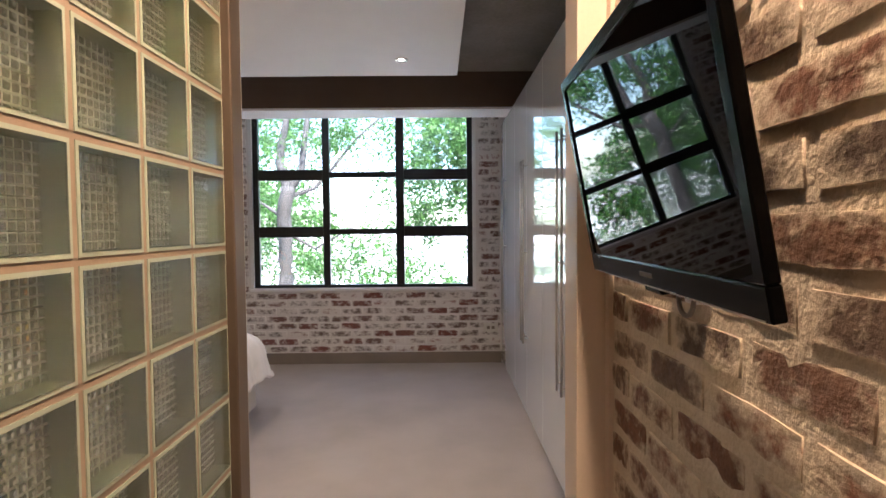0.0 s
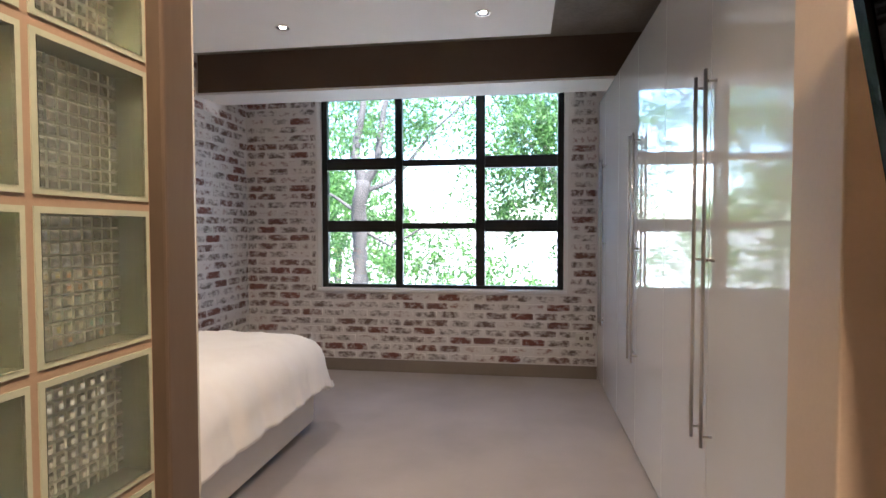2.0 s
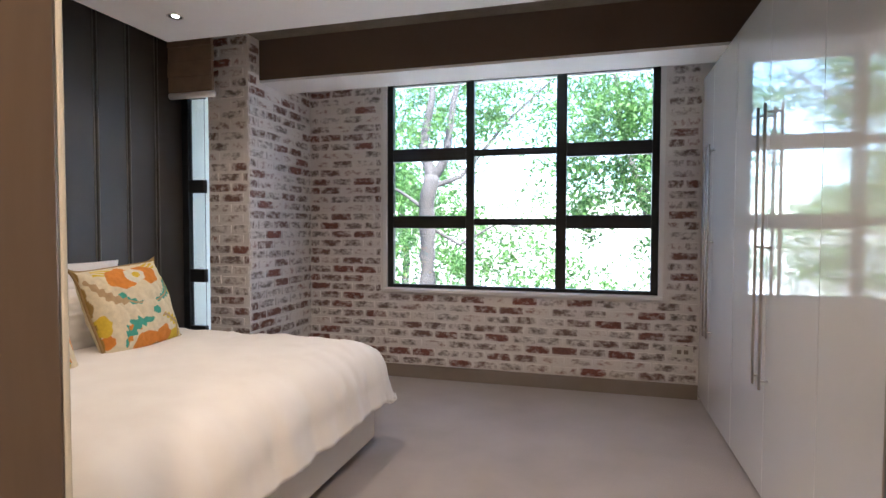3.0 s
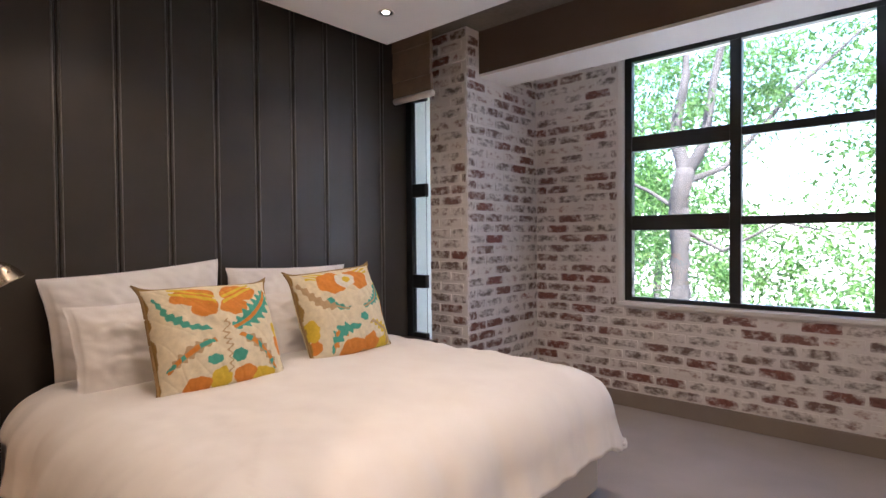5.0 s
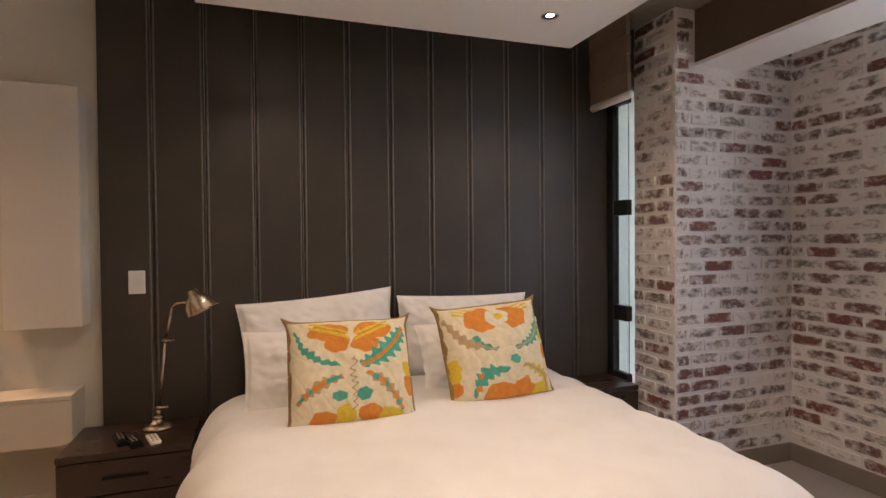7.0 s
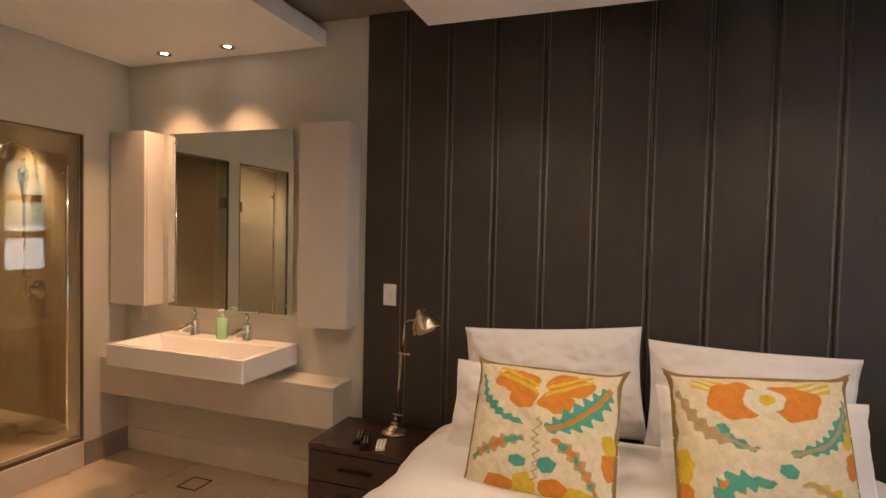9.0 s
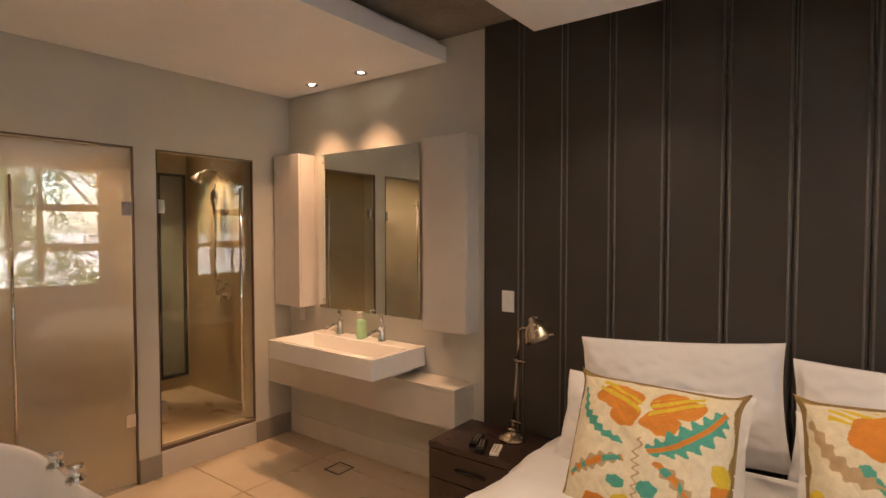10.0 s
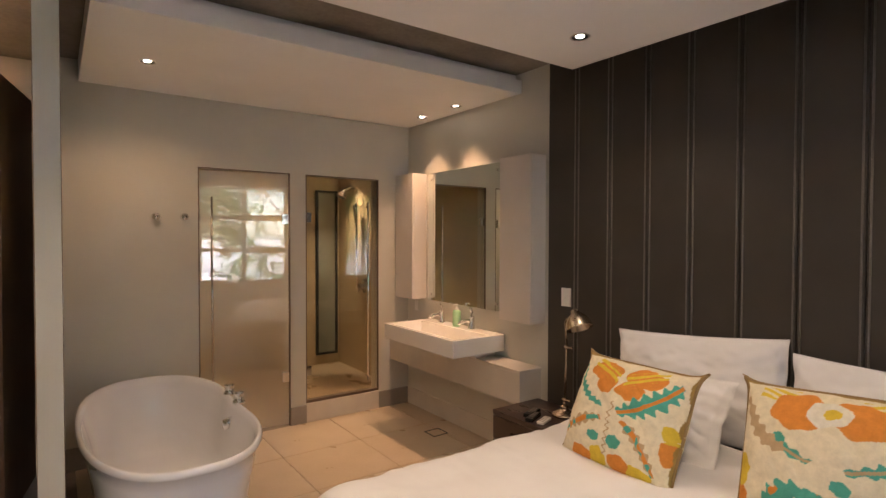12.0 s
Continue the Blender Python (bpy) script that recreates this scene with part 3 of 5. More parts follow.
def narrow_window():
    w = thing("window_2", (0, 4.87, 0), "narrow black-framed window beside the column", "window", kind="structure")
    part("window_frame", box(HX, HX + 0.075, 4.845, 4.90, 0.42, 2.35, 0.004), BLACK_FRAME, w)
    for zz in (0.44, 0.883, 1.575, 2.30):
        part("transom", box(HX + 0.075, -2.70, 4.85, 4.895, zz - 0.05, zz + 0.05, 0.004), BLACK_FRAME, w)
    for za, zb in ((0.49, 0.833), (0.933, 1.525), (1.625, 2.25)):
        p = part("pane", box(HX + 0.075, -2.70, 4.868, 4.873, za, zb), CLEAR, w)
        p.visible_shadow = False


narrow_window()


def roman_blind():
    b = thing("roman_blind", (-2.7, 4.72, 2.72), "brown linen roman blind drawn up over the narrow window", "blind")
    bm = bmesh.new()
    ys = [4.70, 4.692, 4.698, 4.69]
    for k in range(4):
        box(HX + 0.034, -2.49, ys[k], ys[k] + 0.03, 2.26 + 0.11 * k, 2.26 + 0.11 * (k + 1) - 0.002, 0.004, bm=bm)
    box(HX + 0.034, -2.49, 4.70, 4.75, 2.69, SLAB, bm=bm)
    part("fabric", bm, BLIND, b)
    part("bottom_bar", rod((HX + 0.034, 4.722, 2.238), (-2.49, 4.722, 2.238), 0.024), WHITE_PAINT, b, "white rounded bottom bar", True)


roman_blind()


# ---- wardrobe ----
def wardrobe():
    edges = [1.719, 2.335, 2.955, 3.575, 4.195, 4.815, 5.435, 5.82]
    for k, (a, b) in enumerate(zip(edges, edges[1:])):
        w = thing("wardrobe", (1.3, (a + b) / 2, FL), "tall handle-fronted wardrobe unit in high-gloss white lacquer", "wardrobe", "wardrobes along the wall")
        part("body", box(GX + 0.022, 1.61, a + 0.001, b - 0.001, FL, 2.385), GLOSS_WHITE, w)
        d = part("door", box(GX, GX + 0.02, a + 0.0015, b - 0.0015, FL + 0.03, 2.385, 0.0015), GLOSS_WHITE, w)
        if k in (1, 2, 3, 4, 5, 6):
            y = b - 0.055 if k % 2 == 1 else a + 0.055
            handle(d, y)


def handle(door, y):
    bm = rod((GX - 0.036, y, 0.50), (GX - 0.036, y, 1.83), 0.007)
    for z in (0.54, 1.165, 1.79):
        rod((GX - 0.040, y, z), (GX, y, z), 0.005, bm=bm)
    part("handle", bm, STEEL, door, "long brushed steel bar handle", True)


wardrobe()


# ---- headboard ----
def headboard():
    h = thing("headboard_panel", (HX, 3.3, 0), "charcoal leather wall panelling with paired vertical piping", "wall panel")
    ys = [1.852] + [2.092 + 0.2495 * k for k in range(11)] + [4.84]
    for a, b in zip(ys, ys[1:]):
        part("panel", box(HX, HX + 0.03, a + 0.002, b - 0.002, FL, SLAB - 0.003, 0.004), DARK_PANEL, h)
    for y in ys[1:-1]:
        for o in (-0.015, 0.015):
            part("piping", rod((HX + 0.03, y + o, FL), (HX + 0.03, y + o, SLAB - 0.003), 0.0045, seg=8), STITCH, h, "thin grey piping", True)


headboard()


# ---- bed ----
BX0, BX1, BY0, BY1, BTOP = HX + 0.04, -0.97, 2.33, 4.355, 0.548


def bed():
    b = thing("bed", (-1.9, 3.3, FL), "king-size bed with white cloth base and mattress", "bed")
    part("base", box(BX0, -1.05, BY0 + 0.05, BY1 - 0.05, 0.0, 0.30, 0.02), BASE_CLOTH, b)
    part("mattress", box(BX0, BX1 - 0.12, BY0 + 0.12, BY1 - 0.12, 0.30, BTOP - 0.012, 0.06, seg=3), LINEN, b)
    for x in (BX0 + 0.2, -1.25):
        for y in (BY0 + 0.2, BY1 - 0.2):
            part("leg", rod((x, y, FL), (x, y, 0.01), 0.03), BLACK_PLASTIC, b, "short black foot")


def duvet():
    """A cloth laid over the mattress; it bends down past the edges and flares at the corners."""
    bm = bmesh.new()
    nx, ny = 130, 130
    u0, u1, v0, v1 = BX0 + 0.20, BX1 + 0.235, BY0 - 0.235, BY1 + 0.235
    r = 0.21
    rng = Vector((3.1, 7.7, 1.3))

    def fold(s):
        """Arc length past the edge -> (outward, down)."""
        if s <= 0:
            return s, 0.0
        q = r * math.pi / 2
        if s < q:
            a = s / r
            return r * math.sin(a), r * (1 - math.cos(a))
        return r + (s - q) * 0.22, r + (s - q) * 0.97
    grid = []
    for i in range(nx + 1):
        row = []
        for j in range(ny + 1):
            u, v = u0 + (u1 - u0) * i / nx, v0 + (v1 - v0) * j / ny
            ex, ey0, ey1 = u - (BX1 - r), (BY0 + r) - v, v - (BY1 - r)
            ox, dx = fold(ex)
            ey = max(ey0, ey1)
            oy, dy = fold(ey)
            x = BX1 - r + ox
            y = (BY0 + r - oy) if ey0 > ey1 else (BY1 - r + oy)
            if ex > 0 and ey > 0:
                h = math.hypot(ex, ey)
                o, d = fold(h)
                flare = 1 + 0.20 * math.sin(2 * math.atan2(ey, ex)) ** 2
                x, y0 = BX1 - r + o * flare * ex / h, o * flare * ey / h
                y = (BY0 + r - y0) if ey0 > ey1 else (BY1 - r + y0)
                drop = min(d, 0.365)
            else:
                drop = dx + dy
            p = Vector((u * 1.7, v * 1.7, 0))
            z = BTOP + 0.045 - drop
            z += 0.014 * noise.noise(p + rng) + 0.006 * noise.noise(p * 3.1) + 0.0025 * noise.noise(p * 9.0)
            edge = min(1.0, max(0.0, max(ex, ey) / 0.3))
            if max(ex, ey) > -0.5:
                w = max(0.0, min(1.0, (max(ex, ey) + 0.5) / 0.7))
                along = v if ex > ey else u
                cr = noise.noise(Vector((along * 5.2, (u if ex > ey else v) * 1.1, 4.0)))
                cr2 = noise.noise(Vector((along * 11.0, (u if ex > ey else v) * 1.8, 9.0)))
                z += (0.012 * cr + 0.006 * cr2) * w * (1 - edge * 0.5)
                fold_line = noise.noise(Vector((along * 3.4 + u * 1.5, (u + v) * 1.3, 2.0)))
                z += 0.006 * w * max(0.0, 1 - 6 * abs(fold_line)) ** 2
                amp = (0.026 * cr + 0.024 * cr2 + 0.006 * noise.noise(Vector((along * 24.0, (u if ex > ey else v) * 4.0, 6.0)))) * edge
                if ex > ey:
                    x += amp
                else:
                    y += amp * (-1 if ey0 > ey1 else 1)
            row.append(bm.verts.new((x, y, z)))
        grid.append(row)
    for i in range(nx):
        for j in range(ny):
            bm.faces.new((grid[i][j], grid[i + 1][j], grid[i + 1][j + 1], grid[i][j + 1]))
    hem = [r[0].co.copy() for r in grid] + [v.co.copy() for v in grid[-1][1:]] + [r[-1].co.copy() for r in grid[-2::-1]]
    ob = part("duvet", bm, LINEN, None, "", True)
    s = ob.modifiers.new("thickness", "SOLIDIFY")
    s.thickness, s.offset = 0.02, 1
    tagged(ob, "plain white cotton duvet draped over the bed", "duvet")
    rim = [hem[k] for k in range(0, len(hem), 3)]
    part("hem", tube(rim, 0.007, 6), LINEN, ob, "sewn lower hem", True)


def pillow_mesh(w, h, t, seed, n=40, pinch=0.09, crease=0.02, flange=0.0, ear=2, plump=0.42):
    """A stuffed cushion in its own axes: x width, y thickness, z height from its lower edge."""
    bm = bmesh.new()
    sides = []
    for sgn in (-1, 1):
        grid = []
        for i in range(n + 1):
            row = []
            for j in range(n + 1):
                a, b = 2 * i / n - 1, 2 * j / n - 1
                ea, eb = 1 - a * a, 1 - b * b
                px = w / 2 * a * (1 - pinch * (1 - abs(b) ** ear) * (abs(a) ** 3))
                pz = h / 2 * b * (1 - pinch * (1 - abs(a) ** ear) * (abs(b) ** 3))
                body = max(0.0, ea * eb) ** (0.5 if flange else plump)
                if flange and max(abs(a), abs(b)) > 1 - flange:
                    body = 0.04
                p = Vector((a * 2.2, b * 2.2, seed + sgn))
                y = sgn * t / 2 * body + crease * body * noise.noise(p) + crease * 0.5 * body * noise.noise(p * 2.7) + crease * 0.22 * min(1.0, 4 * body) * noise.noise(Vector((a * 9 + b * 3, b * 4 - a * 2, seed)))
                y += crease * 0.5 * noise.noise(Vector((a * 1.3, b * 1.3, seed * 2.0)))
                ridge = noise.noise(Vector((a * 3.0 + b * 2.0, b * 1.2 - a * 0.8, seed * 3.0)))
                y -= sgn * crease * 0.16 * min(1.0, 3 * body) * max(0.0, 1 - 5 * abs(ridge)) ** 2
                if flange:
                    y += 0.014 * max(abs(a), abs(b)) ** 6 * noise.noise(Vector((a * 4.5, b * 4.5, seed * 5.0)))
                row.append(bm.verts.new((px, y, pz + h / 2)))
            grid.append(row)
        sides.append(grid)
        for i in range(n):
            for j in range(n):
                q = (grid[i][j], grid[i + 1][j], grid[i + 1][j + 1], grid[i][j + 1])
                bm.faces.new(q if sgn < 0 else q[::-1])
    bmesh.ops.remove_doubles(bm, verts=bm.verts[:], dist=0.0012)
    return bm


def pillow(w, h, t, at, turn, lean, seed, tilt=0.0, label="plump white cotton pillow leaning on the headboard"):
    ob = part("pillow", pillow_mesh(w, h, t, seed, 64, 0.05, 0.026, 0.035), LINEN, None, "", True)
    ob.matrix_world = pose(*at, 0, 0, turn) @ pose(0, 0, 0, lean, tilt, 0)
    tagged(ob, label, "pillow", "white pillows on the bed")


bed()
duvet()
PT = BTOP + 0.045
# the front of a cushion looks along +x
pillow(0.85, 0.52, 0.23, (-2.75, 2.945, PT - 0.03), 95, -9, 1.0, -4, "tall white cotton pillow with a peaked corner")
pillow(0.83, 0.49, 0.24, (-2.76, 3.76, PT - 0.03), 91, -8, 2.0, 1, "wide white cotton pillow with a drooping corner")
pillow(0.74, 0.41, 0.20, (-2.37, 2.89, PT - 0.02), 88, -26, 3.0, -1)
pillow(0.74, 0.39, 0.20, (-2.39, 3.755, PT - 0.02), 92, -26, 4.0, 0)


def nightstand(y0, y1, x1):
    w = thing("nightstand", (HX + 0.25, (y0 + y1) / 2, FL), "dark espresso wood nightstand with two drawers", "nightstand", "nightstands beside the bed")
    part("top", box(HX + 0.032, x1, y0, y1, 0.43, 0.46, 0.002), DARK_WOOD, w)
    part("body", box(HX + 0.032, x1 - 0.02, y0 + 0.003, y1 - 0.003, 0.12, 0.43), DARK_WOOD, w)
    part("plinth", box(HX + 0.032, x1 - 0.10, y0 + 0.03, y1 - 0.03, FL, 0.12), BLACK_PLASTIC, w, "recessed black plinth")
    for z0, z1 in ((0.125, 0.272), (0.278, 0.425)):
        d = part("drawer", box(x1 - 0.02, x1, y0 + 0.003, y1 - 0.003, z0, z1, 0.002), DARK_WOOD, w)
        part("handle", box(x1, x1 + 0.012, (y0 + y1) / 2 - 0.09, (y0 + y1) / 2 + 0.09, (z0 + z1) / 2 - 0.006, (z0 + z1) / 2 + 0.006, 0.002), BLACK_PLASTIC, d, "slim dark pull")


nightstand(1.77, 2.30, -2.47)
nightstand(4.40, 4.83, -2.56)


# ---- bathroom ----
def bathtub():
    b = thing("bathtub", (-0.72, 1.0, 0), "freestanding white oval bathtub with outward curved rim", "bathtub")
    cx, cy, ax, ay = -0.70, 1.04, 0.42, 0.90

    def ring(bm, sx, sy, z, seg=64, wave=0.0):
        out = []
        for i in range(seg):
            a = 2 * math.pi * i / seg
            c, s = math.cos(a), math.sin(a)
            ex = 2 / 2.5
            x, y = abs(c) ** ex * math.copysign(1, c) * sx, abs(s) ** ex * math.copysign(1, s) * sy
            # waist on the tap side
            x *= 1 - wave * math.exp(-(((y) / 0.30) ** 2)) * (1 if c < 0 else 0)
            out.append(bm.verts.new((cx + x, cy + y, z)))
        return out

    def skin(bm, rings, close=True):
        for a, c in zip(rings, rings[1:]):
            for i in range(len(a)):
                bm.faces.new((a[i], a[(i + 1) % len(a)], c[(i + 1) % len(a)], c[i]))
        if close:
            bm.faces.new(rings[-1])
    bm = bmesh.new()
    prof = [(0.80, 0.0), (0.80, 0.05), (0.83, 0.20), (0.88, 0.36), (0.93, 0.48), (0.95, 0.535), (0.985, 0.546), (1.0, 0.561), (0.99, 0.578), (0.97, 0.584), (0.945, 0.577), (0.915, 0.54), (0.84, 0.40), (0.76, 0.25), (0.66, 0.16), (0.45, 0.13)]
    rings = [ring(bm, ax * k, ay * (1 - (1 - k) * 0.62), z, 72, 0.10 if z > 0.3 else 0.05) for k, z in prof]
    skin(bm, rings)
    bm.faces.new(rings[0][::-1])
    part("shell", bm, ACRYLIC, b, "", True)
    part("overflow", rod((-1.05, 1.09, 0.47), (-0.99, 1.09, 0.462), 0.034, 0.03, 20), CHROME, b, "chrome overflow knob", True)
    for y in (0.875, 1.085):
        bm = lathe([(0.036, 0), (0.036, 0.012), (0.028, 0.018), (0.026, 0.05), (0.030, 0.055), (0.030, 0.066), (0.0, 0.068)], (-1.082, y, 0.574), 20)
        part("tap", bm, CHROME, b, "chrome deck tap", True)


bathtub()


def vanity():
    v = thing("vanity_bench", (HX, 0.9, 0.46), "cream wall-mounted vanity bench under the basin", "vanity")
    part("top", box(HX, -2.704, BY + 0.001, 1.77, 0.648, 0.668, 0.002), VANITY, v)
    part("front_panel", box(-2.722, -2.705, BY + 0.001, 1.77, 0.437, 0.647, 0.002), VANITY, v)
    part("side_panel", box(HX, -2.7225, 1.752, 1.769, 0.437, 0.647, 0.002), VANITY, v)
    part("underside", box(HX, -2.7225, BY + 0.001, 1.7515, 0.442, 0.457), VANITY, v)


def basin():
    b = thing("basin", (-2.67, 0.92, 0.668), "wide rectangular white ceramic basin on the vanity bench", "basin")
    x0, x1, y0, y1, z0, z1, w = HX + 0.002, -2.43, 0.44, 1.40, 0.715, 0.84, 0.035
    bm = bmesh.new()
    rings = []
    for xa, xb, ya, yb, zz in ((x0, x1, y0, y1, z0), (x0, x1, y0, y1, z1), (x0 + 0.13, x1 - w, y0 + w, y1 - w, z1), (x0 + 0.15, x1 - w - 0.03, y0 + w + 0.03, y1 - w - 0.03, z0 + 0.03)):
        rings.append([bm.verts.new(q) for q in ((xa, ya, zz), (xb, ya, zz), (xb, yb, zz), (xa, yb, zz))])
    for p, q in zip(rings, rings[1:]):
        for i in range(4):
            bm.faces.new((p[i], p[(i + 1) % 4], q[(i + 1) % 4], q[i]))
    bm.faces.new(rings[-1])
    bm.faces.new(rings[0][::-1])
    part("pedestal", box(x0 + 0.01, -2.71, y0 + 0.1, y1 - 0.1, 0.668, z0), CERAMIC, b)
    ob = part("bowl", bm, CERAMIC, b)
    m = ob.modifiers.new("edge", "BEVEL")
    m.width, m.segments = 0.006, 3
    part("overflow", rod((x0 + 0.128, 0.92, 0.81), (x0 + 0.133, 0.92, 0.81), 0.011), CHROME, b, "chrome overflow ring")


def mirror():
    m = thing("mirror", (HX + 0.02, 0.9, 1.56), "frameless rectangular mirror on steel stand-offs", "mirror")
    part("glass", box(HX + 0.02, HX + 0.027, 0.425, 1.375, 1.005, 2.115, 0.0015), MIRROR, m)
    for y in (0.47, 1.33):
        for z in (1.06, 2.06):
            part("standoff", rod((HX, y, z), (HX + 0.032, y, z), 0.011), CHROME, m, "steel stand-off button")


def wall_cabinet(y0, y1, depth, z0, z1):
    c = thing("wall_cabinet", (HX, (y0 + y1) / 2, z0), "tall narrow cream wall cabinet beside the mirror", "cabinet", "cabinets beside the mirror")
    part("body", box(HX, HX + depth - 0.02, y0, y1, z0, z1, 0.002), CABINET, c)
    part("door", box(HX + depth - 0.018, HX + depth, y0, y1, z0, z1, 0.003), CABINET, c)


vanity()
basin()
mirror()
wall_cabinet(0.065, 0.355, 0.15, 1.01, 2.12)
wall_cabinet(1.49, 1.80, 0.14, 0.975, 2.115)


def glass_door(x0, x1, z0, z1, name, mat, label):
    d = thing(name, (x0 + 0.03, BY - 0.035, z0), label, "glass door", kind="structure")
    y = BY - 0.035
    p = part("pane", box(x0 + 0.006, x1 - 0.006, y - 0.004, y + 0.004, z0 + 0.006, z1 - 0.006, 0.001), mat, d)
    p.visible_shadow = False
    return d


wc = glass_door(WCR, WCL, 0.0, DH, "door_toilet", FROSTED, "frosted glass toilet door with chrome hinges")
sh = glass_door(SHR, SHL, 0.16, DH, "door_shower", DOOR_GLASS, "clear glass shower door with chrome hinges")

# ---- patterned cushions ----
CREAM, ORANGE, YELLOW, TEAL, TAN, GOLD = (0.74, 0.66, 0.48), (0.66, 0.25, 0.045), (0.68, 0.50, 0.05), (0.09, 0.38, 0.30), (0.48, 0.34, 0.19), (0.34, 0.22, 0.07)


def band(a, b, x0, y0, x1, y1, bow, width, teeth):
    """Signed closeness to a bowed, scalloped stroke from (x0, y0) to (x1, y1): >0 inside; also the offset from its middle."""
    dx, dy = x1 - x0, y1 - y0
    ln = math.hypot(dx, dy)
    t = ((a - x0) * dx + (b - y0) * dy) / (ln * ln)
    if t < 0 or t > 1:
        return -1.0, 9.0
    off = ((a - x0) * -dy + (b - y0) * dx) / ln - bow * 4 * t * (1 - t)
    w = width * (0.35 + 2.6 * t * (1 - t)) * (1 + 0.35 * math.sin(teeth * t))
    return w - abs(off), abs(off)


def lobe(a, b, x, y, rx, ry):
    return ((a - x) / rx) ** 2 + ((b - y) / ry) ** 2 < 1 + 0.11 * math.sin(6 * math.atan2(b - y, a - x))


def print_one(a, b):
    n = 0.05 * noise.noise(Vector((a * 4, b * 4, 2)))
    a, b = a + n, b + n
    if max(abs(a), abs(b)) > 0.955:
        return GOLD
    s, o = band(a, b, 0.10, -0.02, 0.88, 0.72, -0.10, 0.15, 44)
    if s > 0:
        return ORANGE if o < 0.03 else TEAL
    s, o = band(a, b, -0.88, 0.72, -0.18, 0.02, -0.16, 0.055, 50)
    if s > 0:
        return TEAL
    if b > 0.44 and 0.06 < abs(a) < 0.62 and abs(b - 0.5 - 0.55 * abs(a)) < 0.13 and (math.sin(60 * (b - 0.55 * abs(a))) > -0.3):
        return YELLOW
    if lobe(a, b, -0.34, 0.66, 0.30, 0.19) or lobe(a, b, 0.34, 0.66, 0.30, 0.19) or lobe(a, b, -0.22, 0.40, 0.19, 0.16) or lobe(a, b, 0.20, 0.38, 0.21, 0.17):
        return ORANGE
    if -0.72 < b < 0.12 and abs(a - 0.03 * math.sin(55 * b)) < 0.014:
        return TAN
    if lobe(a, b, -0.22, -0.48, 0.10, 0.10) or lobe(a, b, 0.14, -0.47, 0.11, 0.10):
        return TEAL
    if lobe(a, b, -0.46, -0.86, 0.20, 0.15) or lobe(a, b, 0.20, -0.82, 0.17, 0.17):
        return ORANGE
    if lobe(a, b, -0.14, -0.80, 0.15, 0.17) or lobe(a, b, 0.52, -0.86, 0.20, 0.14):
        return YELLOW
    if lobe(a, b, 0.90, -0.35, 0.12, 0.20) or lobe(a, b, 0.88, -0.05, 0.10, 0.12):
        return ORANGE if b < -0.2 else YELLOW
    for q in ((-0.85, -0.55, -0.15, -0.16, 0.06), (0.16, -0.15, 0.74, -0.80, 0.12)):
        s, o = band(a, b, q[0], q[1], q[2], q[3], q[4], 0.075, 40)
        if s > 0:
            return (TEAL if noise.noise(Vector((a * 7, b * 7, 5))) > 0.18 else ORANGE) if o < 0.035 else TAN
    return CREAM


def print_two(a, b):
    n = 0.05 * noise.noise(Vector((a * 4, b * 4, 8)))
    a, b = a + n, b + n
    if max(abs(a), abs(b)) > 0.955:
        return GOLD
    if lobe(a, b, 0.03, 0.62, 0.07, 0.08):
        return YELLOW
    if lobe(a, b, 0.0, 0.62, 0.21, 0.17):
        return (0.72, 0.68, 0.58)
    if lobe(a, b, -0.28, 0.62, 0.30, 0.25) or lobe(a, b, 0.30, 0.62, 0.30, 0.25):
        return ORANGE
    if b > 0.6 and 0.3 < abs(a) < 0.75 and math.sin(70 * (b - 0.3 * abs(a))) > -0.2 and abs(b - 0.82) < 0.1:
        return YELLOW
    for x0, y0, x1, y1, bw in ((-0.90, 0.74, -0.10, 0.02, -0.20), (0.20, -0.02, 0.90, 0.66, -0.18)):
        s, o = band(a, b, x0, y0, x1, y1, bw, 0.08, 46)
        if s > 0:
            return TAN if (o < 0.02 or a < -0.4) else TEAL
    if lobe(a, b, -0.45, 0.22, 0.07, 0.08) or lobe(a, b, 0.16, -0.22, 0.10, 0.09):
        return TEAL
    s, o = band(a, b, -0.62, -0.80, 0.02, -0.36, 0.18, 0.12, 36)
    if s > 0:
        return TEAL if noise.noise(Vector((a * 5, b * 5, 1))) > -0.1 else ORANGE
    s, o = band(a, b, 0.30, -0.34, 0.80, -0.90, 0.16, 0.10, 36)
    if s > 0:
        return TAN if o < 0.04 else YELLOW
    if lobe(a, b, -0.16, -0.82, 0.28, 0.24) or lobe(a, b, 0.28, -0.82, 0.22, 0.24):
        return ORANGE
    if lobe(a, b, 0.62, -0.88, 0.24, 0.14) or lobe(a, b, -0.88, -0.25, 0.11, 0.22) or lobe(a, b, 0.86, 0.30, 0.11, 0.22):
        return YELLOW
    if lobe(a, b, -0.90, -0.58, 0.10, 0.14) or lobe(a, b, 0.88, -0.12, 0.10, 0.16):
        return ORANGE
    return CREAM


